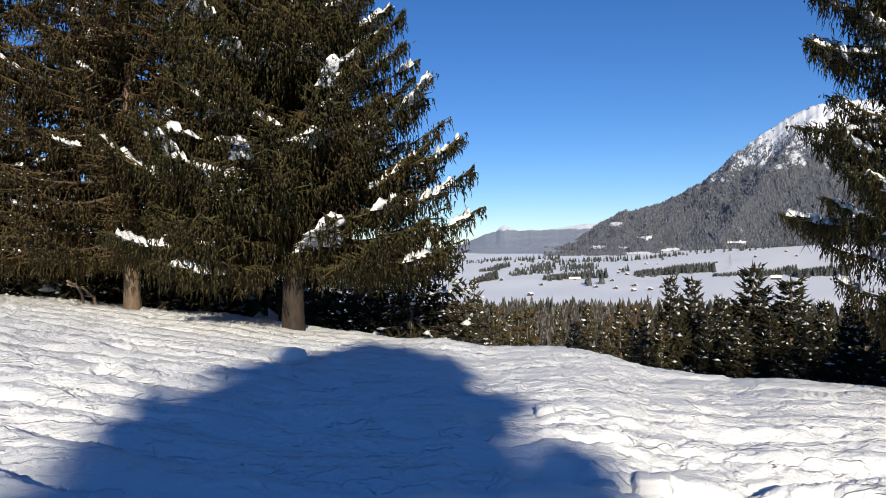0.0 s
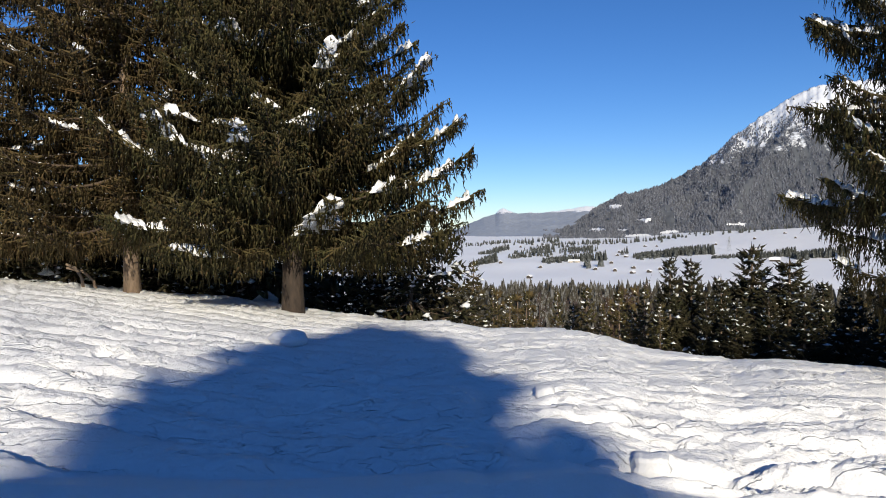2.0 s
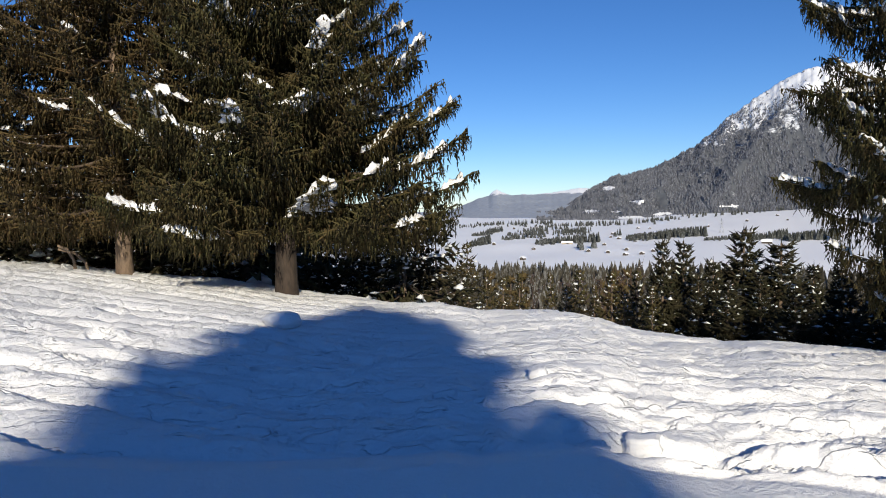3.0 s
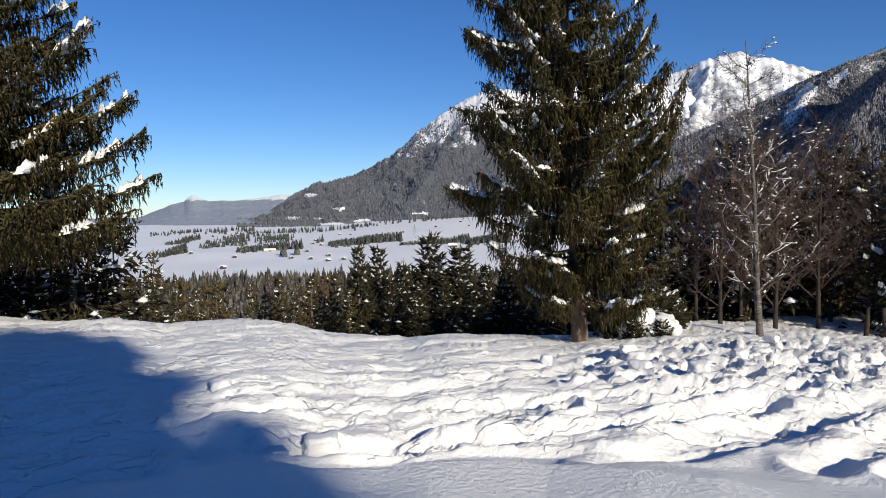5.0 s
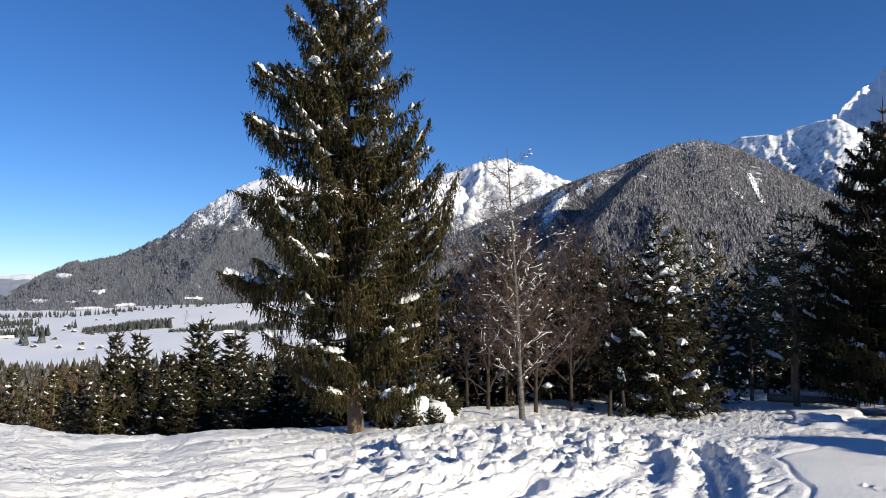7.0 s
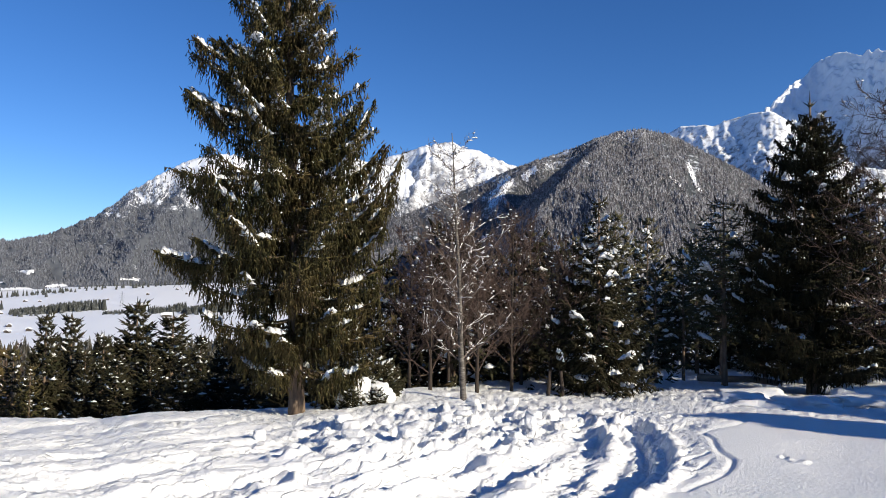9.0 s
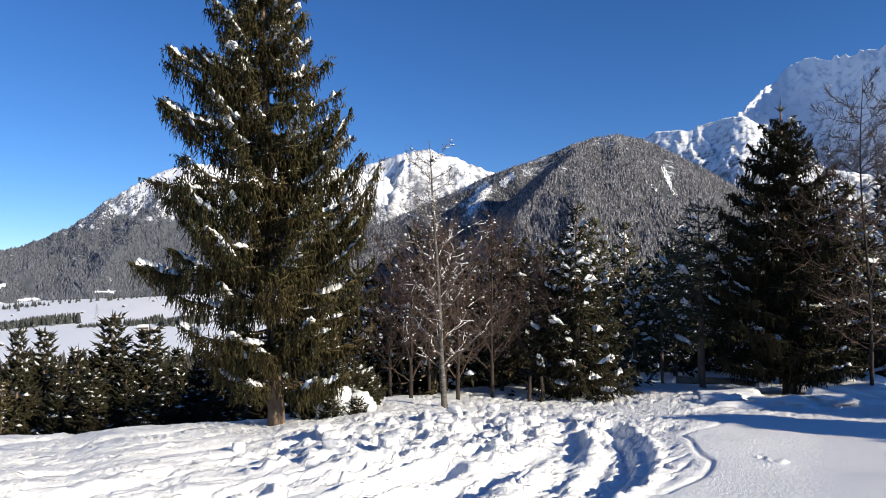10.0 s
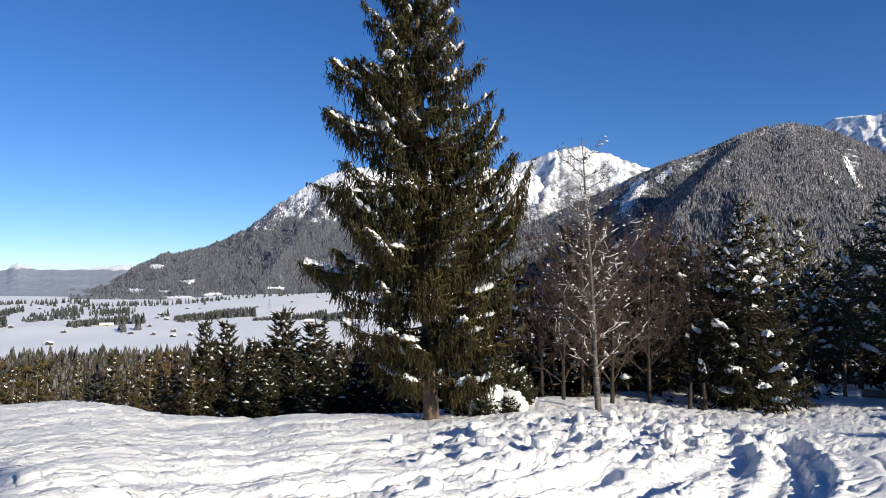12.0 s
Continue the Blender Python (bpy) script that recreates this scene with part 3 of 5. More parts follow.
shoulder = mountain("wooded_shoulder", [(36, 0.5), (40, 2.6), (41.9, 4.2), (45.3, 5.5), (49.1, 7.1), (53.9, 9.25), (56.8, 10.2), (59.5, 11.1), (61.0, 11.75), (62.3, 11.9), (64, 10.5), (67, 7), (70, 4)],
                    1900, 3100, -30, 70, 0.0030, HILL_FLOOR, "wooded shoulder behind the hill with snowy clearings", seed=29, jag=0.15, keep=0.05, power=1.15,
                    spurs=[(49.5, 0.3, 56.0, 1.0, 0.9, 60, 2.2)])
hill = mountain("wooded_hill", [(44, -1.0), (47, 0.3), (49.6, 1.7), (51.7, 3.2), (53.4, 4.85), (55.8, 7.2), (59.0, 9.9), (61.4, 11.6), (62.6, 12.0), (64.6, 12.35), (66.8, 11.75), (68.9, 10.6), (71.8, 8.9), (73.4, 7.7), (78, 5), (84, 3.4), (92, 2.5)],
                900, 2450, -30, 45, 0.0030, HILL_FLOOR, "steep rounded hill under frosted conifer forest", seed=23, jag=0.12, keep=0.05, power=1.2, crest=(51.8, 63.4, 26.0),
                spurs=[(60, 0.05, 64, 0.7, 2.0, 40)])
mountain("snowy_saddle", [(58, 9), (64, 11.3), (66.8, 11.85), (67.7, 12.35), (69, 12.3), (70.2, 12.25), (71.0, 12.55), (71.9, 12.7), (73.0, 12.95), (74.3, 13.0), (75.2, 12.4), (77, 10.6), (80, 8.5), (86, 7)],
         900, [(58, 3300), (66, 3300), (75, 3000), (86, 2850)], 100, 70, 0.012, SADDLE, "sunlit snowfield ridge dotted with dwarf pines", seed=43, jag=0.15, keep=0.15, rows=80)
mountain("rock_wall", [(72.4, 11.5), (73.0, 12.2), (73.7, 12.9), (74.7, 13.8), (75.8, 14.7), (77.0, 15.6), (77.7, 16.3), (78.9, 16.7), (80.5, 16.3), (81.9, 16.5), (83.8, 16.6), (85.5, 16.8), (87.5, 13), (91, 6)],
         850, [(72.4, 3650), (77.4, 4250), (79, 4200), (81, 4000), (84, 3650), (92, 3300)], 150, 110, 0.0085, ROCK, "snow-plastered limestone wall with shaded gullies", seed=53, jag=0.7, keep=0.35, rows=120, power=0.8)


CLEARINGS = [(16.3, -1.15, 1.2, 0.13), (18.6, -0.95, 1.0, 0.22), (12.9, -0.62, 0.7, 0.20), (15.0, -0.65, 0.35, 0.10), (14.4, 1.25, 0.5, 0.22), (16.6, 0.1, 0.5, 0.15), (23.4, -0.4, 0.8, 0.12)]


def in_clearing(x, y, z, grow=1.0):
    """Where the open pastures on the mountain's lower side lie, by heading and height as seen from the brow."""
    h, e = np.degrees(np.arctan2(x, y)), np.degrees(np.arctan2(z - EYE, np.hypot(x, y)))
    edge = 1.2 * (fbm(h * 2.2, e * 9, 3, 77) - 0.5)
    m = np.zeros(h.shape, bool)
    for hc, ec, hw, ew in CLEARINGS:
        m |= np.hypot((h - hc) / hw, (e - ec) / ew) + edge < grow
    return m


def clearing(grid, inside, label, reach=4290):
    """Open snow where inside(x, y, z) holds on a mountainside, a little above its ground."""
    X, Y, Z, S, H = grid
    V, F = sheet(X, Y, Z + 2.5)
    q = V[F].mean(1)
    F = F[inside(q[:, 0], q[:, 1], q[:, 2] - 2.5) & (np.hypot(q[:, 0], q[:, 1]) < reach)]
    used, inv = np.unique(F.ravel(), return_inverse=True)
    tagged(new("snowy_pasture", mesh_np("snowy_pasture", V[used], inv.reshape(F.shape), [SNOW])), label, "snow", kind="structure")


def chute(h0, e0, h1, e1, width, seed):
    """A test for a slanting strip of open snow, by heading and height as seen from the brow."""
    def inside(x, y, z):
        h, e = np.degrees(np.arctan2(x, y)), np.degrees(np.arctan2(z - EYE, np.hypot(x, y)))
        return along(h, e, [(h0, e0), (h1, e1)]) < width * (0.3 + 1.3 * fbm(h * 3, e * 3, 3, seed))
    return inside


clearing(big, in_clearing, "open snowy pastures on the wooded mountainside")
CHUTES = [(68.2, 9.4, 69.1, 7.2, 0.15, 61), (66.9, 8.3, 67.7, 7.6, 0.10, 62)]
for c in CHUTES:
    clearing(hill, chute(*c), "narrow strip of open snow in the hill forest", 2440)
for c in ((53.7, 8.4, 52.5, 6.6, 0.50, 63), (55.9, 9.2, 55.2, 8.6, 0.3, 64)):
    clearing(shoulder, chute(*c), "open snowy clearing on the wooded shoulder", 3090)
for c in ((24.0, 6.3, 21.6, 4.4, 0.22, 65), (26.4, 7.2, 25.4, 5.6, 0.16, 66), (27.6, 8.2, 25.6, 7.3, 0.25, 67)):
    clearing(big, chute(*c), "slanting snow gully below the rocky crest")


def wooded(P):
    return P[~in_clearing(P[:, 0], P[:, 1], P[:, 2], 0.95) | (np.random.default_rng(8).random(len(P)) < 0.04)]


wood("mountain_forest", cones(wooded(pick(big, 105000, 1.0, 0.02, lambda h, s, x, y: np.clip(1.5 - 2.4 * np.clip((s * np.interp(h, [10, 20, 30, 60], [1, 4, 10, 9]) / 10 - 0.38) / 0.5, 0, 1) - 2.2 * np.clip(ridged(h * 1.1 + s * 6, s * 2.2 - h * 0.25, 3, 8) - 0.68, 0, 1) * 5, 0.02, 1), 1)), 12, 7, 5, 1), HAZE_TREE,
     "frosted conifers covering the mountainside, haze-blue in colour")
wood("peak_forest", cones(pick(peak, 26000, 0.93, 0.05, lambda h, s, x, y: np.clip(2.4 - 2.6 * s - 2 * fbm(h * 1.2, s * 6, 3, 6), 0.03, 1), 2), 12, 7, 5, 2), HAZE_TREE, "sparse frosted conifers below the snowline")
def hill_cover(h, s, x, y):
    return np.clip(1.25 - 5 * np.clip(fbm(h * 0.8 + s * 3, s * 9, 3, 4) - 0.6, 0, 1), 0.05, 1) * np.where((np.abs(h - 68.6 - 0.5 * (s - 0.8)) < 0.35) & (s > 0.5) & (s < 0.9), 0.15, 1.0)


wood("hill_forest", cones(pick(hill, 60000, 1.0, 0.02, hill_cover, 3), 10, 5, 4, 3), FAR_TREE, "dense frosted conifers covering the hill")
wood("shoulder_forest", cones(pick(shoulder, 26000, 1.0, 0.02, lambda h, s, x, y: np.clip(1.2 - 6 * np.clip(fbm(h * 0.9, s * 5, 3, 14) - 0.55, 0, 1), 0.03, 1), 4), 10, 5.5, 4, 4), FAR_TREE, "frosted conifers covering the shoulder")

# ---- the valley: woods, huts, pylon ----
def on_valley(head, down):
    """The place on the valley floor seen at a heading and degrees below the horizon."""
    a, r = radians(head), 61.0 / math.tan(radians(down))
    x, y = r * math.sin(a), r * math.cos(a)
    return x, y, float(ground_z(np.array([x]), np.array([y]))[0])


def grove(h0, h1, d0, d1, n, height, seed):
    g = np.random.default_rng(seed)
    hs = g.uniform(h0, h1, n)
    t = (hs - h0) / (h1 - h0)
    ds = d0 + (d1 - d0) * t + g.normal(0, 0.05, n)
    P = np.array([on_valley(h, d) for h, d in zip(hs, ds)])
    return cones(P, height, height * 0.42, 6, seed, 2)


GROVES = [(3.0, 5.6, 2.45, 2.05, 90, 11), (2.6, 4.6, 3.5, 3.3, 80, 12), (5.9, 9.0, 2.9, 2.5, 26, 14), (8.4, 13.6, 3.5, 3.15, 120, 13), (10.0, 13.0, 2.3, 2.15, 30, 13), (6.5, 11, 2.2, 1.9, 26, 14),
          (15.8, 21.9, 3.05, 2.75, 170, 14), (15.8, 21.9, 2.95, 2.65, 120, 15), (21.6, 25.6, 3.2, 2.95, 110, 8), (25.0, 27.6, 3.15, 2.85, 70, 13), (27.3, 31, 3.15, 2.9, 150, 15), (5, 13, 2.9, 2.4, 40, 13), (6, 12, 2.6, 2.2, 36, 13), (8, 18, 1.72, 1.62, 90, 16),
          (17, 31, 1.50, 1.12, 120, 18), (2, 10, 1.62, 1.55, 90, 15), (11.9, 12.2, 3.85, 3.85, 3, 15), (13.0, 13.3, 3.8, 3.8, 4, 17), (14.8, 15.3, 2.6, 2.5, 6, 13), (33, 46, 1.5, 1.2, 120, 18)]
for k, (h0, h1, d0, d1, n, ht) in enumerate(GROVES):
    wood("valley_grove", grove(h0, h1, d0, d1, n, ht, 100 + k), VALLEY_TREE, "dark row of conifers on the snowy valley floor")


def hut(at, size, turn, wall_mat, label):
    w, d, h = size
    t = thing("hay_hut", at, label, "hut", "huts in the valley")
    t.rotation_euler = (0, 0, turn)
    box = lambda x0, x1, y0, y1, z0, z1: (np.array([[x, y, z] for x in (x0, x1) for y in (y0, y1) for z in (z0, z1)], float),
                                          np.array([(0, 1, 3), (0, 3, 2), (4, 6, 7), (4, 7, 5), (0, 4, 5), (0, 5, 1), (2, 3, 7), (2, 7, 6), (1, 5, 7), (1, 7, 3), (0, 2, 6), (0, 6, 4)]))
    x, y = w / 2, d / 2
    V = np.array([(-x, -y, -1), (x, -y, -1), (x, y, -1), (-x, y, -1), (-x, -y, h), (x, -y, h), (x, y, h), (-x, y, h), (-x, 0, h + d * 0.3), (x, 0, h + d * 0.3)], float)
    F = np.array([(0, 1, 5), (0, 5, 4), (2, 3, 7), (2, 7, 6), (1, 2, 6), (1, 6, 5), (6, 9, 5), (3, 0, 4), (3, 4, 7), (7, 4, 8)])
    part("wall", (V, F), wall_mat, t, "", False)
    part("door", box(-w * 0.12, w * 0.12, -y - 0.08, -y + 0.05, -0.8, h * 0.75), HUT_WOOD, t, "dark plank door", False)
    for sgn in (-1, 1):
        e, o = 0.6, 0.5
        top, low = h + d * 0.3, h - e * 0.6
        A = np.array([(-x - o, 0, top), (x + o, 0, top), (x + o, sgn * (y + e), low), (-x - o, sgn * (y + e), low)], float)
        B = A + [0, 0, 0.4]
        part("roof", (np.concatenate([A, B]), np.array([(0, 1, 2), (0, 2, 3), (4, 6, 5), (4, 7, 6), (0, 4, 5), (0, 5, 1), (1, 5, 6), (1, 6, 2), (2, 6, 7), (2, 7, 3), (3, 7, 4), (3, 4, 0)])), SNOW, t, "snow-covered roof", False)
    return t


HUTS = [(4.9, 3.5), (8.2, 3.75), (7.3, 4.7), (14.0, 3.6), (14.3, 4.15), (15.7, 4.3), (15.75, 4.0), (17.0, 4.25), (17.9, 4.1), (12.7, 4.05), (16.7, 2.05), (17.6, 2.05), (17.9, 2.55), (14.7, 2.45), (14.5, 2.75), (6.6, 1.9),
        (8.5, 1.85), (22.0, 2.05), (26.9, 1.5), (24.8, 1.75), (10.6, 2.35), (15.2, 3.0), (27.6, 1.7), (21.2, 2.2)]
for k, (h, d) in enumerate(HUTS):
    far = 61 / math.tan(radians(d))
    hut(on_valley(h, d), (4.4 + 0.0024 * far, 3.2 + 0.0014 * far, 1.6 + 0.0006 * far), 1.45 + 0.35 * math.sin(k * 2.3) - radians(h), HUT_WOOD, "weathered timber hay hut under thick snow")
hut(on_valley(11.0, 3.5), (16, 6, 1.8), -0.15, HUT_YELLOW, "long ochre farm building under a snowy roof")
hut(on_valley(26.2, 3.35), (13, 8, 3.5), -0.4, HUT_WOOD, "dark farm building with a snowy roof")

pyl = thing("power_pylon", on_valley(23.0, 2.3), "grey steel lattice power pylon in the snowy valley", "pylon")
for sx in (-1, 1):
    for sy in (-1, 1):
        part("leg", tube([(sx * 3.2, sy * 3.2, -1), (sx * 1.2, sy * 1.2, 16), (sx * 0.3, sy * 0.3, 30)], [0.35, 0.28, 0.2], 4), STEEL, pyl)
for z, w in ((18, 6.5), (22, 5.5), (26, 4.2)):
    part("crossarm", tube([(-w, 0, z), (0, 0, z + 0.8), (w, 0, z)], [0.15, 0.35, 0.15], 4), STEEL, pyl)

# ---- trees ----
def bough_curve(at, head, length, droop, rise, n=12):
    s = np.linspace(0, 1, n)
    a = radians(head)
    z = length * (-droop * np.sin(s * 2.0) + rise * s * s * s)
    bend = 0.10 * length * (rng.random() - 0.5) * s * s
    x, y = length * s, bend
    return np.stack([at[0] + x * math.sin(a) + y * math.cos(a), at[1] + x * math.cos(a) - y * math.sin(a), at[2] + z], -1)


def bough(C, density=1.0, hang=0.6, fine=True, twig=0.05, hang_len=0.28, plume=1.0, lite=False, veil=0.0):
    """Wood and needles of one bough along the curve C. Returns (verts, tris, material index), and the curve's side shoots."""
    L = np.linalg.norm(np.diff(C, axis=0), axis=1).sum()
    n = len(C)
    k = 4 if lite else 1
    parts_w = [tube(C[::k], np.linspace(0.010 + 0.011 * L, 0.004, len(C[::k])), 3 if lite else 4)]
    m = max(4 if lite else 6, int(L / 0.11 * density))
    s = np.sort(rng.uniform(0.10, 1.0, m))
    f = s * (n - 1)
    i = np.minimum(f.astype(int), n - 2)
    base = C[i] + (C[i + 1] - C[i]) * (f - i)[:, None]
    fwd = unit(C[i + 1] - C[i])
    side = unit(np.cross(fwd, [0, 0, 1.0])) * np.where(np.arange(m) % 2, 1, -1)[:, None]
    ll = L * (0.10 + 0.30 * np.sin(np.clip(s * 1.15, 0, 1) * 3.0) ** 0.8 * (1.15 - s)) * rng.uniform(0.6, 1.25, m) * plume + 0.06
    sink = -0.22 - veil * np.clip(1.25 - 1.5 * s ** 3, -0.25, 1) * rng.uniform(0.5, 1.5, m)   # the veil of side shoots hangs from the bough, but lifts at its tip
    ldir = unit(fwd * 0.85 + side * 0.8 + np.stack([0 * s, 0 * s, sink], -1) + rng.normal(0, 0.12 + 0.12 * veil, (m, 3)))
    P, D, LL, WW = [], [], [], []
    for k in range(m):
        q = max(2, int(ll[k] / 0.065 * density))
        u = rng.uniform(0.05, 1, q)
        pts = base[k] + ldir[k] * (ll[k] * u)[:, None] + np.array([0, 0, -0.16 - 0.3 * veil]) * (ll[k] * u * u)[:, None]
        d = ldir[k] * 0.8 + np.array([0, 0, -1.0]) * (hang * rng.uniform(0.5, 2.2, q))[:, None] + rng.normal(0, 0.24 + 0.22 * veil, (q, 3))
        P.append(pts), D.append(d), LL.append(hang_len * rng.uniform(0.45, 1.15, q) * (0.55 + 0.45 * min(1.0, L / 2))), WW.append(np.full(q, twig))
        P.append(base[k:k + 1] + ldir[k] * ll[k] * 0.25), D.append(ldir[k:k + 1] + [0, 0, -0.08]), LL.append(np.array([min(ll[k] * 0.95, 0.4)])), WW.append(np.array([twig * 0.9]))
    # shoots along the bough itself, pointing forward and up at the tip
    q = max(4 if lite else 6, int(L / 0.06 * density))
    u = rng.uniform(0.15, 1, q)
    f = u * (n - 1)
    i = np.minimum(f.astype(int), n - 2)
    P.append(C[i] + (C[i + 1] - C[i]) * (f - i)[:, None])
    D.append(unit(C[i + 1] - C[i]) + rng.normal(0, 0.45, (q, 3)) + np.where(u > 0.72, 0.55, -hang)[:, None] * np.array([0, 0, 1.0]))
    LL.append(hang_len * rng.uniform(0.5, 1.1, q)), WW.append(np.full(q, twig))
    P.append(C[-1:] - (C[-1:] - C[-2:-1]) * 0.5), D.append(unit(C[-1:] - C[-2:-1])), LL.append(np.array([0.30])), WW.append(np.array([twig]))
    needles = spindles(np.concatenate(P), np.concatenate(D), np.concatenate(LL), np.concatenate(WW), fine)
    wv, wf = join(parts_w)
    V, F = join([(wv, wf), needles])
    return V, F, np.concatenate([np.ones(len(wf), int), np.zeros(len(needles[1]), int)])


def curtained_bough(C, density=1.0, twig=0.03, drop=0.35, plume=1.0):
    """A bough of an old spruce: a limb with short side shoots, strings of twigs hanging straight down from them, and spiky tips."""
    L = np.linalg.norm(np.diff(C, axis=0), axis=1).sum()
    n = len(C)
    wood = tube(C, np.linspace(0.010 + 0.011 * L, 0.004, n), 4)
    m = max(8, int(L / 0.085 * density))
    s = np.sort(rng.uniform(0.12, 1.0, m))
    f = s * (n - 1)
    i = np.minimum(f.astype(int), n - 2)
    base, fwd = C[i] + (C[i + 1] - C[i]) * (f - i)[:, None], unit(C[i + 1] - C[i])
    side = unit(np.cross(fwd, [0, 0, 1.0])) * np.where(np.arange(m) % 2, 1, -1)[:, None]
    ll = (0.10 + 0.17 * L * np.sin(np.clip(s, 0, 1) * 2.9) ** 0.8) * rng.uniform(0.4, 1.3, m) * plume
    ldir = unit(fwd * 0.75 + side * 0.9 + np.array([0, 0, 1.0]) * rng.normal(-0.12, 0.12, m)[:, None])
    P, D, LL, WW = [base], [ldir], [np.maximum(ll, 0.08)], [np.full(m, twig * 1.1)]
    # the hanging strings, three short pieces each
    k = max(2, int(round(3.4 * density * plume)))
    at = np.repeat(np.arange(m), k)
    q = len(at)
    u = rng.uniform(0.0, 1.0, q)
    hang = drop * rng.uniform(0.25, 1.25, q) * (0.30 + 0.70 * np.sin(np.clip(s[at] * 0.95 + 0.05, 0, 1) * 2.85)) * min(1.0, 0.45 + L / 3)
    p = base[at] + ldir[at] * (ll[at] * u)[:, None]
    d = unit(np.array([0, 0, -1.0]) + rng.normal(0, 0.14, (q, 3)) + ldir[at] * 0.12)
    for j in range(3):
        P.append(p + d * (hang * j * 0.31)[:, None]), LL.append(hang * 0.42), WW.append(twig * (1.0 - 0.18 * j) * rng.uniform(0.7, 1.3, q))
        D.append(d + rng.normal(0, 0.22, (q, 3)))
    # short stiff shoots, denser towards the tip
    q = int((10 + 16 * L) * density)
    u = rng.random(q) ** 0.6
    f = np.clip(0.25 + 0.75 * u, 0, 1) * (n - 1)
    i = np.minimum(f.astype(int), n - 2)
    P.append(C[i] + (C[i + 1] - C[i]) * (f - i)[:, None] + rng.normal(0, min(0.05 * L * plume, 0.08), (q, 3)) * [1, 1, 0.3])
    D.append(unit(C[i + 1] - C[i]) * 0.9 + rng.normal(0, 0.6, (q, 3)) + [0, 0, 0.35]), LL.append(rng.uniform(0.06, 0.15, q)), WW.append(np.full(q, twig * 0.85))
    needles = spindles(np.concatenate(P), np.concatenate(D), np.concatenate(LL), np.concatenate(WW), False)
    V, F = join([wood, needles])
    return V, F, np.concatenate([np.ones(len(wood[1]), int), np.zeros(len(needles[1]), int)])


def bough_snow(C, amount, width=1.0, specks=0, lite=False, fan=1.0):
    """Broken pads of snow lying along a bough, sagging at their ragged edges, and small clots."""
    L = np.linalg.norm(np.diff(C, axis=0), axis=1).sum()
    out = []
    n = len(C)
    fwd = unit((C[-1] - C[0]) * [1, 1, 0])
    side = unit(np.cross(fwd, [0, 0, 1.0]))
    spots = []
    for _ in range(amount):
        s0 = rng.uniform(0.40, 0.92)
        for _ in range(rng.integers(2, 5)):
            spots.append(s0)
            s0 += rng.uniform(0.04, 0.10)
    for mid in spots:
        if mid > 0.98:
            continue
        half = rng.uniform(0.04, 0.13) * width * min(1.4, 0.5 + L / 3) / max(L, 0.5)
        spread = rng.uniform(1.0, fan)   # some pads lie across the fan of twigs instead of along the bough
        half /= spread ** 0.7
        wide, thick = rng.uniform(0.05, 0.14) * width * spread, rng.uniform(0.05, 0.10) * width
        a, b = (5, 4) if lite else (10, 7)
        U, W = np.meshgrid(np.linspace(-1, 1, a), np.linspace(-1, 1, b), indexing="ij")
        o = rng.uniform(0, 99)
        U2 = U * (0.65 + 0.6 * vnoise(W * 2.0 + o, W * 0 + o, 2))
        f = np.clip(mid + U2 * half, 0.02, 0.995) * (n - 1)
        i = np.minimum(f.astype(int), n - 2)
        spine = C[i] + (C[i + 1] - C[i]) * (f - i)[..., None]
        edge = 0.55 + 0.85 * vnoise(U * 2.6 + o, W * 1.8 + o, 1)
        body = np.clip(1 - np.abs(U) ** 2.2, 0, 1) ** 0.5 * np.clip(1 - np.abs(W) ** 2.2, 0, 1) ** 0.5
        y = W * wide * edge + wide * 0.8 * (vnoise(U * 1.6 + o, U * 0, 6) - 0.5)
        sag = -0.35 * W ** 2 * wide + 0.035
        top = sag + thick * body * (0.25 + 1.3 * vnoise(U * 3 + o, W * 2.4, 3))
        low = sag - thick * 0.5 * body * (0.1 + 1.6 * vnoise(U * 4 + o, W * 4 + 5, 4)) - 0.006
        lay = lambda z: spine + side * y[..., None] + np.array([0, 0, 1.0]) * z[..., None]
        V = np.concatenate([lay(top).reshape(-1, 3), lay(low).reshape(-1, 3)])
        g = np.arange(a * b).reshape(a, b)
        q = np.concatenate([np.stack([g[:-1, :-1], g[1:, :-1], g[1:, 1:]], -1).reshape(-1, 3), np.stack([g[:-1, :-1], g[1:, 1:], g[:-1, 1:]], -1).reshape(-1, 3)])
        rim = np.concatenate([g[0, :-1], g[:-1, -1], g[-1, :0:-1], g[:0:-1, 0]])
        nxt = np.roll(rim, -1)
        m = a * b
        out.append((V, np.concatenate([q, q[:, ::-1] + m, np.stack([rim, nxt, nxt + m], -1), np.stack([rim, nxt + m, rim + m], -1)])))
    clots = None
    if specks:
        u = rng.uniform(0.2, 1, specks)
        f = u * (n - 1)
        i = np.minimum(f.astype(int), n - 2)
        Q = C[i] + (C[i + 1] - C[i]) * (f - i)[:, None] + rng.normal(0, (0.16 if lite else 0.07) * L / 2.2, (specks, 3)) * [1, 1, 0.2]
        if lite:
            clots = lumps(Q, (0.014 + 0.14 * rng.random((specks, 1)) ** 5) * [1.2, 1.2, 0.7])
        else:
            clots = lumps(Q, np.stack([rng.uniform(0.012, 0.06, specks), rng.uniform(0.012, 0.06, specks), rng.uniform(0.008, 0.022, specks)], -1))
    return out, clots


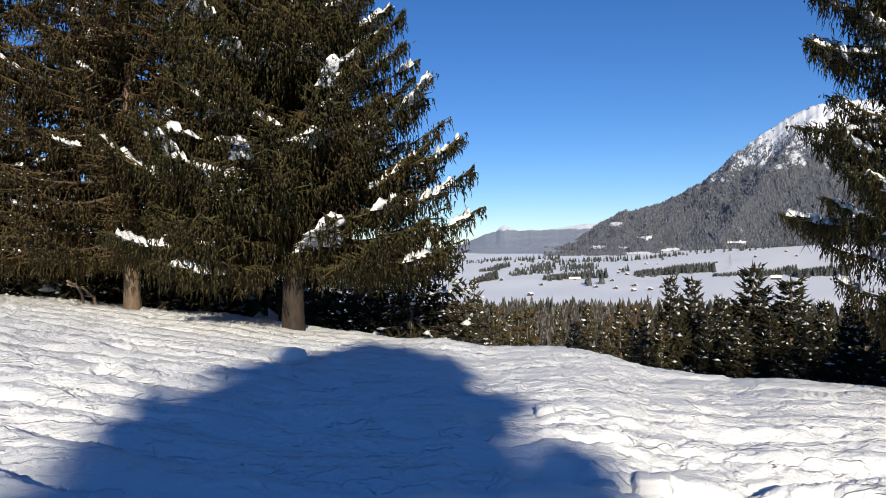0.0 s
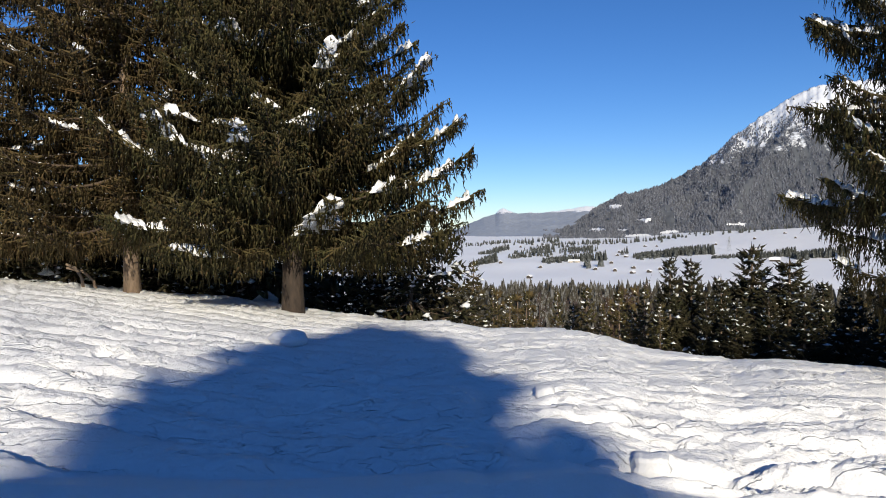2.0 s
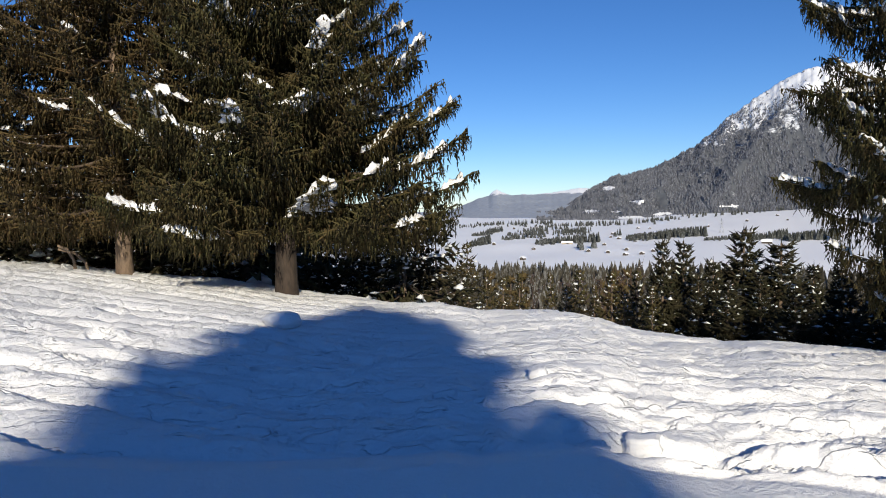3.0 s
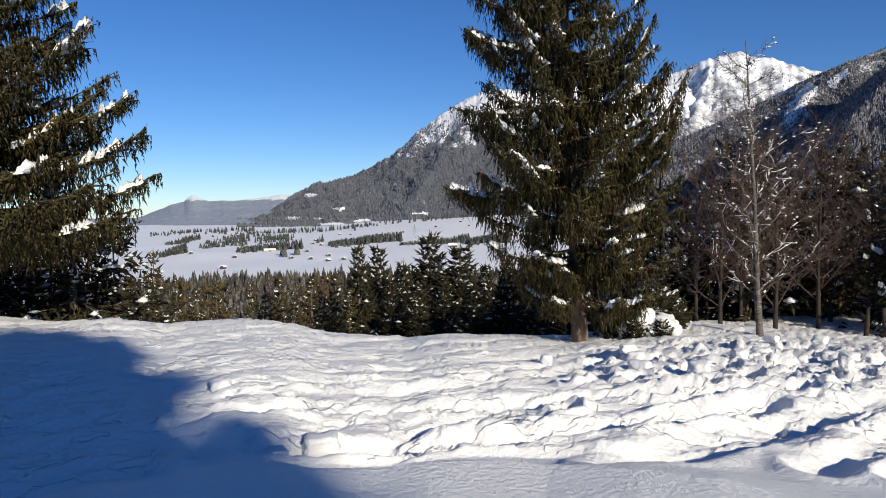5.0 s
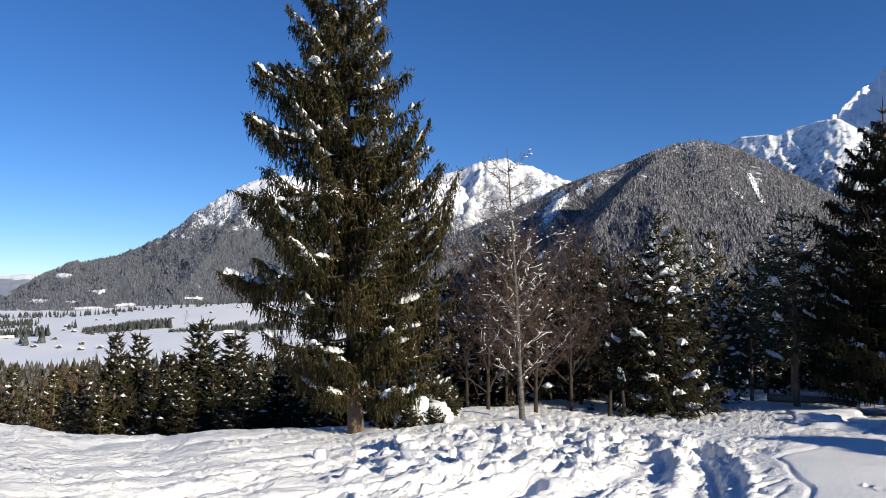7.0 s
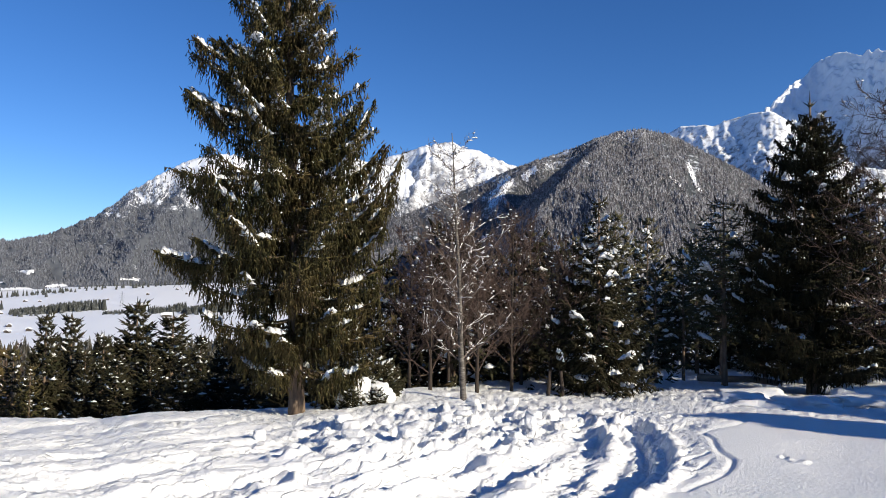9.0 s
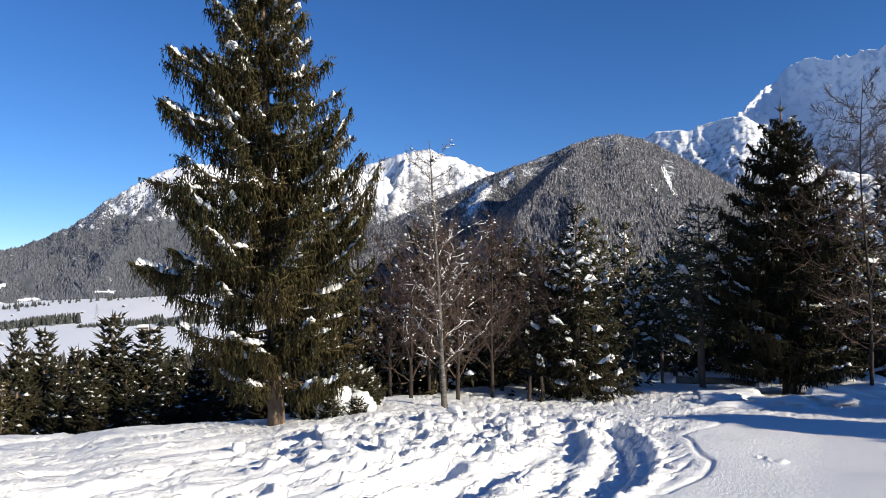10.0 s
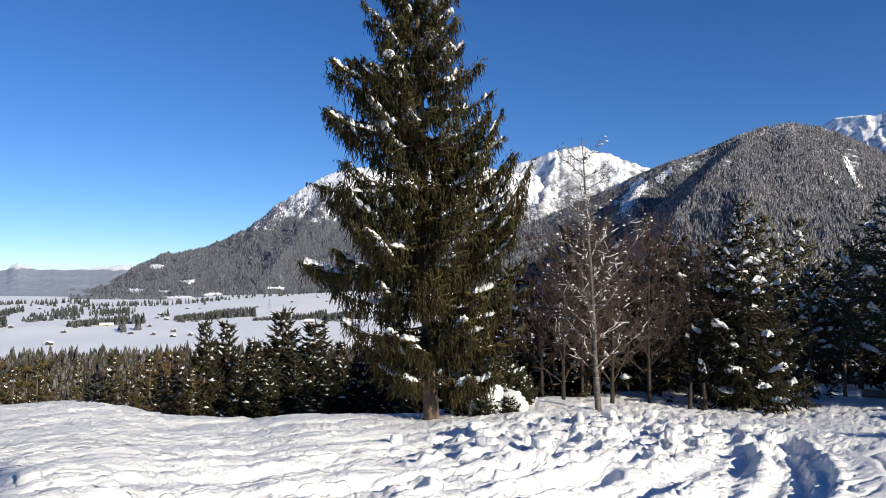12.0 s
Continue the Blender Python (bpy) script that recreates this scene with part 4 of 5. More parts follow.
def spruce(at, height, profile, label, trunk=0.25, lean=(0, 0), bare=0.6, whorl=0.42, per=6, needles=None, density=1.0, hang=0.6, fine=True, twig=0.05, hang_len=0.28,
           droop=0.18, rise=0.16, plume=1.0, snowy=0.35, specks=2, extra=(), name="spruce_tree", group="", heads=None, bark=None, width=1.0, merge=False, lite=False, inner=0.0, veil=0.0, fan=1.0, crop=99.0, drop=0.0):
    """A spruce: trunk, boughs in whorls, snow on them. profile: (share of height, reach in metres). extra: boughs (height, heading, length, droop, rise, pads)."""
    t = thing(name, at, label, "tree", group)
    needles, bark = needles or NEEDLE, bark or BARK
    z = np.linspace(-0.5, height, 16)
    k = np.clip(z / height, 0, 1)
    axis = np.stack([lean[0] * k * height, lean[1] * k * height, z], -1)
    rad = trunk * 0.5 * (1 - 0.93 * k) * np.where(z < 0.5, 1 + 0.25 * (0.5 - z), 1) + 0.01
    part("trunk", tube(axis, rad, 10, 5, 0.12), bark, t, "rough tan bark")
    jobs = []
    h = bare
    while h < height - 0.25:
        reach = np.interp(h / height, [p for p, _ in profile], [r for _, r in profile])
        a0 = rng.uniform(0, 360)
        cnt = per if h < height * 0.8 else max(4, per - 2)
        for j in range(cnt):
            a = a0 + j * 360 / cnt + rng.uniform(-18, 18)
            if heads is not None and not (heads[0] <= (a - heads[0]) % 360 + heads[0] <= heads[1]) and rng.random() < 0.6:
                continue
            top = h / height
            jobs.append((h + rng.uniform(-0.14, 0.14), a, reach * rng.uniform(0.72, 1.10), droop * (1 - 0.9 * top) * rng.uniform(0.5, 1.4), rise * rng.uniform(0.5, 1.5) + 0.25 * top, None))
        h += whorl * rng.uniform(0.75, 1.25)
    if inner:   # short shoots that clothe the stem
        for h in np.arange(bare + 0.3, height * 0.9, inner):
            jobs.append((h, rng.uniform(130, 290), rng.uniform(0.5, 0.9), 0.1, 0.1, 0))
    jobs += list(extra)
    crown, clods, dust = [], [], []
    for h, a, L, dr, ri, pads in jobs:
        q = h / height
        C = bough_curve((lean[0] * h, lean[1] * h, h), a, max(L, 0.22), dr, ri)
        thin_out = 1.0 if h < crop else 0.35   # the head of the tree is sparser and coarser
        if drop:
            V, F, I = curtained_bough(C, density * thin_out, twig / thin_out ** 0.6, drop, plume)
        else:
            V, F, I = bough(C, density, hang, fine, twig, hang_len, plume, lite, veil)
        amount = pads if pads is not None else int(rng.random() < snowy) + int(rng.random() < snowy * 0.4)
        pads_on, clots = bough_snow(C, amount, width, specks, lite, fan)
        if merge:
            crown.append((V, F, I))
            clods += pads_on + ([clots] if clots else [])
        else:
            b = part("bough", (V, F, I), [needles, TWIG], t)
            for pad in pads_on:
                part("snow_pad", pad, SNOW, b, "white snow lying on needles")
            if clots:
                dust.append(clots)
    lead = spindles(np.array([[lean[0] * height, lean[1] * height, height - 0.2]] * 7), np.concatenate([[[0, 0, 1.0]], np.stack([np.cos(np.arange(6)), np.sin(np.arange(6)), np.full(6, 0.9)], -1)]), np.array([0.5] + [0.25] * 6), np.full(7, twig), fine)
    if merge:
        V, F = join([(v, f) for v, f, _ in crown] + [lead])
        I = np.concatenate([i for _, _, i in crown] + [np.zeros(len(lead[1]), int)])
        part("crown", (V, F, I), [needles, TWIG], t)
        if clods:
            tagged(part("snow_load", join(clods), SNOW, t, "white snow lying on the boughs"), kind="stuff")
    else:
        part("leader", lead, needles, t)
        if dust:
            tagged(part("snow_dusting", join(dust), SNOW, t, "small white clots of snow among the needles"), kind="stuff")
    return t


def at_ground(x, y, sink=0.06):
    return (x, y, gz(x, y) - sink)


# the two great spruces at the brow, and their neighbours
spruce(at_ground(-3.79, 17.01), 14.5, [(0, 4.0), (0.17, 4.2), (0.24, 4.2), (0.31, 3.8), (0.38, 3.3), (0.46, 2.9), (0.55, 2.4), (0.75, 1.4), (1, 0.2)], "large dark green spruce with drooping boughs and pads of snow",
       trunk=0.55, bare=2.05, whorl=0.56, per=9, density=1.25, drop=0.58, twig=0.049, plume=1.15, snowy=0.48, specks=4, width=1.6, rise=0.22, droop=0.13, inner=0.2, bark=BARK_SHADE, fine=False, fan=2.2, crop=9.0,
       extra=[(2.0, 207, 4.1, 0.10, 0.09, 3), (4.1, 205, 3.8, 0.10, 0.09, 4), (4.9, 213, 3.8, 0.10, 0.08, 2), (3.4, 194, 3.7, 0.12, 0.09, 2), (4.5, 165, 2.4, 0.08, 0.09, 2), (6.6, 211, 2.1, 0.04, 0.10, 4), (6.9, 250, 2.4, 0.02, 0.10, 2), (2.6, 228, 4.2, 0.12, 0.10, 2),
              (6.4, 92, 2.9, 0.02, 0.30, 2), (5.0, 96, 3.4, 0.04, 0.28, 2), (4.1, 88, 4.3, 0.06, 0.24, 2), (3.3, 100, 4.6, 0.08, 0.22, 2), (2.5, 94, 4.7, 0.08, 0.20, 3), (2.0, 90, 4.4, 0.12, 0.12, 1), (7.4, 94, 2.6, 0.02, 0.30, 2), (2.2, 110, 4.4, 0.12, 0.12, 1)])
spruce(at_ground(-8.58, 18.63), 15.0, [(0, 3.4), (0.1, 4.0), (0.3, 3.9), (0.5, 3.3), (0.75, 1.9), (1, 0.2)], "tall olive-brown spruce standing among others, lightly snowed",
       trunk=0.42, bare=1.7, whorl=0.52, per=7, density=0.85, drop=0.55, twig=0.052, plume=1.15, rise=0.16, needles=NEEDLE_BROWN, snowy=0.24, width=1.1, fine=False, specks=9, inner=0.14, fan=1.6, crop=9.5)
spruce(at_ground(-13.6, 19.4), 15.0, [(0, 3.2), (0.12, 3.8), (0.35, 3.4), (0.7, 2.0), (1, 0.2)], "tall olive-brown spruce standing among others, lightly snowed",
       trunk=0.4, bare=1.2, whorl=0.6, per=7, density=0.8, drop=0.55, twig=0.060, plume=1.15, rise=0.16, needles=NEEDLE_BROWN, snowy=0.24, width=1.1, fine=False, specks=9, inner=0.14, fan=1.6, crop=10.0)
spruce(at_ground(8.33, 10.77), 11.0, [(0, 1.2), (0.12, 1.5), (0.17, 1.7), (0.27, 1.95), (0.33, 1.7), (0.42, 1.75), (0.5, 1.5), (0.58, 1.45), (0.66, 1.15), (0.75, 0.95), (0.85, 0.7), (1, 0.15)], "slender sunlit spruce with upswept boughs and hanging twigs",
       trunk=0.30, bare=1.0, whorl=0.52, per=8, density=1.45, drop=0.46, twig=0.034, plume=0.95, fine=False, snowy=0.85, specks=7, width=0.85, inner=0.14, rise=0.26, droop=0.18, lean=(-0.035, 0.025), fan=1.1, crop=8.6,
       extra=[(3.45, 308, 2.45, 0.20, 0.05, 3), (3.2, 316, 2.2, 0.22, 0.08, 1), (3.3, 300, 2.3, 0.20, 0.08, 1), (4.6, 306, 2.2, 0.06, 0.10, 2), (4.4, 314, 2.0, 0.10, 0.10, 1), (4.5, 298, 2.0, 0.06, 0.12, 1), (5.5, 308, 1.9, 0.0, 0.30, 3), (5.9, 314, 2.0, 0.0, 0.22, 2), (5.7, 300, 1.9, 0.0, 0.25, 2),
              (6.5, 308, 1.9, 0.0, 0.30, 2), (6.7, 300, 1.8, 0.0, 0.28, 2), (7.1, 312, 1.5, 0.0, 0.15, 1), (4.05, 128, 2.2, 0.22, 0.76, 2), (3.9, 138, 2.1, 0.20, 0.70, 2), (4.25, 118, 1.9, 0.20, 0.80, 1), (3.6, 132, 2.0, 0.20, 0.55, 1), (3.75, 122, 2.1, 0.2, 0.62, 1),
              (5.25, 130, 1.6, 0.20, 0.80, 1), (5.5, 120, 1.45, 0.15, 0.75, 1), (5.1, 138, 1.5, 0.18, 0.75, 1), (2.7, 126, 2.0, 0.15, 0.42, 1), (2.2, 134, 2.0, 0.15, 0.36, 1), (1.6, 128, 1.9, 0.15, 0.30, 0)])


# ---- birch and bare trees ----
def bare_tree(at, height, trunk, label, name, material, spread, limbs, up, snowy, seed, lean=(0, 0), twigs=10, twig_r=0.006, stem=None):
    """A leafless tree: trunk, limbs as parts, fine twigs and snow clots."""
    g = np.random.default_rng(seed)
    t = thing(name, at, label, "tree")
    z = np.linspace(-0.3, height, 22)
    k = np.clip(z / height, 0, 1)
    wob = 0.06 * np.stack([np.sin(k * 9 + seed), np.cos(k * 7 + seed)], -1) * k[:, None]
    axis = np.concatenate([np.stack([lean[0] * z, lean[1] * z], -1) + wob * height * 0.25, z[:, None]], -1)
    part("trunk", tube(axis, trunk * 0.5 * (1 - 0.94 * k ** 0.9) + 0.004, 9, seed, 0.1), stem or material, t)
    clots, strokes = [], []
    for j in range(limbs):
        q = 0.2 + 0.76 * (j + g.random()) / limbs
        i = int(q * 21)
        p0 = axis[i]
        a = j * 2.4 + g.uniform(-0.4, 0.4)
        L = spread * (1.15 - q) ** 0.7 * g.uniform(0.6, 1.15)
        d = np.array([math.cos(a), math.sin(a), up * g.uniform(0.6, 1.3)])
        s = np.linspace(0, 1, 8)[:, None]
        C = p0 + d * L * s + np.array([0, 0, 0.25 * L]) * s * s + np.cumsum(g.normal(0, 0.055 * L, (8, 3)), 0) * s
        pieces = [tube(C, np.linspace(0.13 * trunk * (1 - q) + 0.006, 0.003, 8), 5)]
        for w in range(twigs):
            u = g.uniform(0.2, 1.0)
            f = u * 7
            m = min(int(f), 6)
            b0 = C[m] + (C[m + 1] - C[m]) * (f - m)
            td = unit(unit(C[m + 1] - C[m]) * 0.8 + g.normal(0, 0.6, 3) + [0, 0, 0.15])
            tl = L * g.uniform(0.15, 0.45)
            T3 = b0 + td * tl * np.linspace(0, 1, 5)[:, None] + np.cumsum(g.normal(0, 0.035 * tl, (5, 3)), 0)
            pieces.append(tube(T3, np.linspace(twig_r, twig_r * 0.45, 5), 3))
            for v in range(3):
                c0 = T3[1 + v]
                cd = unit(td + g.normal(0, 0.7, 3))
                pieces.append(tube(c0 + cd * tl * 0.5 * np.linspace(0, 1, 3)[:, None], [twig_r * 0.6, twig_r * 0.5, twig_r * 0.3], 3))
            if snowy > 0.3 and g.random() < 0.22:
                strokes.append(tube(T3[:4] + [0, 0, 0.008], g.uniform(0.004, 0.009) * g.uniform(0.5, 1.4, 4), 4))
            if g.random() < snowy * 0.5:
                clots.append((T3[g.integers(0, 5)], g.uniform(0.012, 0.042)))
        if snowy > 0.3:
            for e in g.uniform(0.4, 5.5, 2):
                f0 = np.linspace(e, e + g.uniform(0.3, 0.9), 6)
                m0 = np.minimum(f0.astype(int), 6)
                ln = C[m0] + (C[m0 + 1] - C[m0]) * (f0 - m0)[:, None] + [0, 0, 0.012]
                strokes.append(tube(ln, g.uniform(0.004, 0.010) * g.uniform(0.3, 1.5, 6), 5))
        part("limb", join(pieces), material, t)
    if strokes:
        tagged(part("snow_cover", join(strokes), SNOW, t, "white snow lying along the branches"), kind="stuff")
    if clots:
        P, S = np.array([c for c, _ in clots]), np.array([s for _, s in clots])
        part("snow_dusting", lumps(P + [0, 0, 0.015], np.stack([S * 1.3, S * 1.3, S * 0.8], -1)), SNOW, t, "white snow caught on the twigs")["kind"] = "stuff"
    return t


bare_tree(at_ground(11.66, 9.33), 5.9, 0.14, "leafless birch with snow caught on its pale twigs", "birch_tree", BIRCH_TWIG, 1.35, 44, 0.62, 0.55, 5, (-0.05, 0.03), 18, 0.0042, BIRCH)
for k, (x, y, h) in enumerate([(13.9, 11.2, 4.6), (14.9, 10.4, 4.9), (12.9, 12.2, 4.2), (16.2, 11.0, 5.0), (13.2, 10.2, 3.9), (15.3, 12.3, 5.0), (17.2, 10.2, 4.4), (14.2, 12.0, 4.8), (12.4, 11.0, 3.6), (16.0, 9.9, 4.3), (17.0, 12.0, 5.0)]):
    bare_tree(at_ground(x, y), h, 0.10, "leafless reddish-brown shrubby tree beside the birch", "bare_tree", BROWN, 1.35, 32, 1.1, 0.10, 40 + k, (0, 0), 14, 0.0075, BARK_SHADE)

# ---- conifers on the shaded side, some with shade put into the needle colour ----
SHADE = dict(needles=NEEDLE_LIFTED, fine=False)
spruce(at_ground(16.49, 8.73), 5.2, [(0, 1.7), (0.12, 1.75), (0.4, 1.2), (0.75, 0.55), (1, 0.1)], "young spruce with snow on every bough, needles coloured dark for shade", trunk=0.16, bare=0.12, whorl=0.26, per=7,
       density=1.8, hang=0.4, hang_len=0.15, twig=0.036, snowy=0.34, specks=6, width=0.85, droop=0.26, rise=0.14, needles=NEEDLE_SHADE, fine=False, veil=0.2, fan=1.8)
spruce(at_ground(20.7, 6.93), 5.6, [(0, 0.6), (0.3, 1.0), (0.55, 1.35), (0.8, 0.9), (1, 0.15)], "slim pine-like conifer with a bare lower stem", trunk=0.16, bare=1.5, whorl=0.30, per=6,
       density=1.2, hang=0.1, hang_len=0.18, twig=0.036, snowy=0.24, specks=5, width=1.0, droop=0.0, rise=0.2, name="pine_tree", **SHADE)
spruce(at_ground(20.74, 4.60), 8.1, [(0, 1.9), (0.1, 2.3), (0.35, 2.2), (0.6, 1.65), (0.8, 1.05), (1, 0.1)], "tall spruce with snow-edged boughs beside the open field, needles coloured dark for shade", trunk=0.30, bare=0.85, whorl=0.50, per=10,
       density=1.2, drop=0.34, twig=0.052, plume=1.3, snowy=0.62, specks=5, width=0.75, droop=0.14, rise=0.14, needles=NEEDLE_SHADE, fine=False, fan=1.2, inner=0.16)
master = spruce((60, -60, gz(60, -60)), 7.0, [(0, 1.5), (0.15, 1.7), (0.5, 1.1), (1, 0.1)], "dark spruce in the wood beside the field, lightly snowed", trunk=0.2, bare=0.7, whorl=0.5, per=6,
                density=0.42, hang=0.3, hang_len=0.34, twig=0.095, snowy=0.20, specks=2, width=1.3, group="spruces of the wood", merge=True, lite=True, **SHADE)
thin = spruce((64, -60, gz(64, -60)), 8.0, [(0, 0.7), (0.35, 0.9), (0.5, 1.3), (0.8, 0.8), (1, 0.1)], "dark slim conifer with a bare stem in the wood", trunk=0.18, bare=2.2, whorl=0.5, per=6,
              density=0.42, hang=0.2, hang_len=0.34, twig=0.095, snowy=0.20, specks=2, width=1.3, group="spruces of the wood", merge=True, lite=True, **SHADE)


def plant(ob, x, y, size, turn, wide=1.0):
    c = copy_thing(ob, Matrix.LocRotScale((x, y, gz(x, y) - 0.1), Euler((0, 0, turn)), (size * wide, size * wide, size)))
    return c


for k, (x, y, size, kind) in enumerate([
        (18.9, 9.2, .50, 0), (20.6, 9.0, .56, 0), (21.8, 8.6, .55, 1), (23.5, 8.0, .62, 1), (17.6, 12.2, .54, 0), (19.4, 12.4, .56, 0), (22.6, 11.4, .75, 1), (25.0, 9.4, .72, 0), (25.4, 7.2, .66, 1),
        (24.4, 5.6, .66, 0), (26.6, 6.2, .75, 1), (27.2, 4.4, .80, 0), (24.4, 3.6, .80, 1), (28.4, 8.2, .80, 0), (23.0, 2.4, .9, 0), (29.5, 3.0, .9, 0),
        (30, 6, .85, 1), (21.6, 14.6, .7, 0), (26.5, 12.0, .8, 1), (30, 10.0, .85, 0), (24.0, 14.0, .8, 0)]):
    plant(thin if kind else master, x, y, size, k * 1.7)

# larch at the right-hand end of the view
bare_tree(at_ground(19.6, 2.5), 8.0, 0.10, "tall leafless larch with thin brown twigs", "larch_tree", BROWN, 2.2, 56, 0.35, 0.2, 77, (0, 0), 15, 0.009, BARK_SHADE)

# ---- firs below the brow ----
fir = spruce((68, -60, gz(68, -60)), 9.0, [(0, 1.8), (0.15, 2.0), (0.5, 1.3), (0.8, 0.6), (1, 0.1)], "green fir below the brow, flecked with snow", trunk=0.22, bare=0.5, whorl=0.5, per=6,
             density=0.40, hang=0.3, hang_len=0.36, twig=0.10, snowy=0.07, specks=1, width=0.7, merge=True, fine=False, lite=True, group="firs below the brow")


# These firs take their shade from the needle colour.
edge_fir = spruce((80, -60, gz(80, -60)), 7.0, [(0, 1.5), (0.12, 1.75), (0.4, 1.25), (0.75, 0.55), (1, 0.1)], "dense fir at the edge of the brow, needles shade-dark, dotted with snow", trunk=0.2, bare=0.3, whorl=0.30, per=9, needles=NEEDLE_SHADE,
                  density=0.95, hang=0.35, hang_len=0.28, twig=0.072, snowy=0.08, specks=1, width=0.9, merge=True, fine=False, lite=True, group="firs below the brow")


def fir_at(head, top_deg, r, width=1.0, ob=None):
    """A fir whose tip shows at a heading and degrees up, r metres off."""
    a = radians(head)
    x, y = r * math.sin(a), r * math.cos(a)
    h = EYE + r * math.tan(radians(top_deg)) - gz(x, y)
    if h > 1.0:
        plant(ob or fir, x, y, h / (9.0 if ob is None else 7.0), head * 2.1, width)


for head, top, r, w in [(18.6, -2.8, 34, .85), (20.2, -3.0, 36, .85), (22.4, -4.4, 33, .9), (24.6, -2.0, 36, .95), (27.2, -3.0, 35, 1.0), (29.4, -4.6, 30, 1.0), (31.2, -4.0, 27, 1.0), (33.6, -5.2, 25, 1.1),
                        (35.5, -5.5, 24, 1.1), (38, -5.5, 24, 1.1), (41, -5.4, 24, 1.1), (43.5, -4.2, 26, 1.0), (46, -3.6, 27, 1.0), (48.5, -2.5, 28, 1.0), (51, -2.0, 28, 1.0), (54, -1.0, 27, 1.0),
                        (2.6, -2.8, 27, 1.1), (1.0, -4.6, 24, 1.1), (4.2, -5.0, 26, 1.0), (16.6, -5.2, 38, .9), (14.6, -5.4, 36, .9), (12.0, -5.2, 42, .9), (9.6, -5.5, 46, .9), (7.0, -5.4, 44, .9), (5.6, -5.8, 38, .9),
                        (21.3, -5.6, 28, 1.0), (23.5, -6.2, 27, 1.0), (25.8, -5.4, 28, 1.0), (28.2, -6.2, 25, 1.1), (13.2, -6.4, 32, 1.0), (10.9, -6.6, 33, 1.0), (17.8, -6.4, 29, 1.0), (15.6, -6.9, 27, 1.0),
                        (-1.0, -4.6, 24, 1.3), (-3.4, -3.8, 26, 1.3),
                        (36.9, -5.2, 20.5, 1.4), (39, -4.2, 20, 1.4), (41.5, -3.2, 20, 1.4), (44, -2.4, 20, 1.4), (43.2, -4, 18.5, 1.4)]:
    fir_at(head, top, r, w * ((1.4 if 17 < head < 37 else 1.1) + 0.25 * math.sin(head * 7)), edge_fir if 18 < head < 37 else master if head < 45 and head > 36 else None)

for head, top, r in [(-6, -3.0, 25), (-8.5, -1.0, 26), (-11, 0.5, 27), (-13.5, 0, 25), (-16, 1, 26), (-18.5, 0.5, 27), (-21, 2, 26), (-23.5, 1, 27), (-26, 2, 28), (-29, 2, 27), (-32, 2, 28), (-35, 3, 28), (-12, -2, 22.5), (-17, -1, 23), (-20, -1, 24), (-27.5, 0, 25)]:
    fir_at(head, top, r, 1.6, master)

for k, (head, top, r) in enumerate([(16.2, -5.3, 40), (11.3, -5.4, 52), (8.2, -5.5, 60), (14.0, -5.6, 50)]):
    a = radians(head)
    x, y = r * math.sin(a), r * math.cos(a)
    bare_tree((x, y, gz(x, y)), EYE + r * math.tan(radians(top)) - gz(x, y), 0.2, "leafless brown larch among the firs below the brow", "larch_tree", BROWN, 3.0, 22, 0.5, 0.4, 90 + k, (0, 0), 9, 0.025)


far_fir = spruce((72, -60, gz(72, -60)), 9.0, [(0, 1.7), (0.15, 2.0), (0.5, 1.3), (0.8, 0.6), (1, 0.1)], "dark conifer on the wooded slope, flecked with snow", trunk=0.25, bare=0.4, whorl=0.8, per=5,
                 density=0.22, hang=0.3, hang_len=0.65, twig=0.22, snowy=0.08, specks=2, needles=NEEDLE_BROWN, merge=True, fine=False, lite=True, group="conifers on the slope")
g4 = np.random.default_rng(44)
for k in range(56):
    head, r = g4.uniform(-6, 40), g4.uniform(44, 150)
    a = radians(head)
    x, y = r * math.sin(a), r * math.cos(a)
    h = min(g4.uniform(9, 19), EYE + r * math.tan(radians(-5.0 - 1.2 * g4.random())) - gz(x, y))
    if h > 4:
        plant(far_fir, x, y, h / 9.0, k * 1.3, g4.uniform(0.8, 1.1))
# Low growth that fills the darkness under the crowns; its colour carries that shade.
scrub = spruce((76, -60, gz(76, -60)), 3.6, [(0, 1.5), (0.3, 1.8), (0.7, 1.2), (1, 0.3)], "tangled undergrowth beneath the spruces, shade put into its dark needles", trunk=0.12, bare=0.1, whorl=0.35, per=6, needles=NEEDLE_SHADE,
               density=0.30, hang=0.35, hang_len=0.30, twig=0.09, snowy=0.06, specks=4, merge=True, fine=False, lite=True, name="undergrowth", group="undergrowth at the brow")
bush = spruce((84, -60, gz(84, -60)), 3.0, [(0, 1.3), (0.3, 1.7), (0.7, 1.2), (1, 0.4)], "dark evergreen bush flecked with snow beside the spruce", trunk=0.12, bare=0.1, whorl=0.30, per=8, needles=NEEDLE_SHADE,
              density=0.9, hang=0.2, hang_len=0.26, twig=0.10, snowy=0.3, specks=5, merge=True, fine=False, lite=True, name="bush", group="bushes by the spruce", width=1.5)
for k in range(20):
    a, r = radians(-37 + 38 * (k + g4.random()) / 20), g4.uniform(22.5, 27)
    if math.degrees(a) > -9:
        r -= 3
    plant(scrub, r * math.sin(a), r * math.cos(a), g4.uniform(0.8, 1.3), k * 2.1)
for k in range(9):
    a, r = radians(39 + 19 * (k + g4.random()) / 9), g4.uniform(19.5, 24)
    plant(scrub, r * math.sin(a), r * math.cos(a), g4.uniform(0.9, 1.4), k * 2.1)

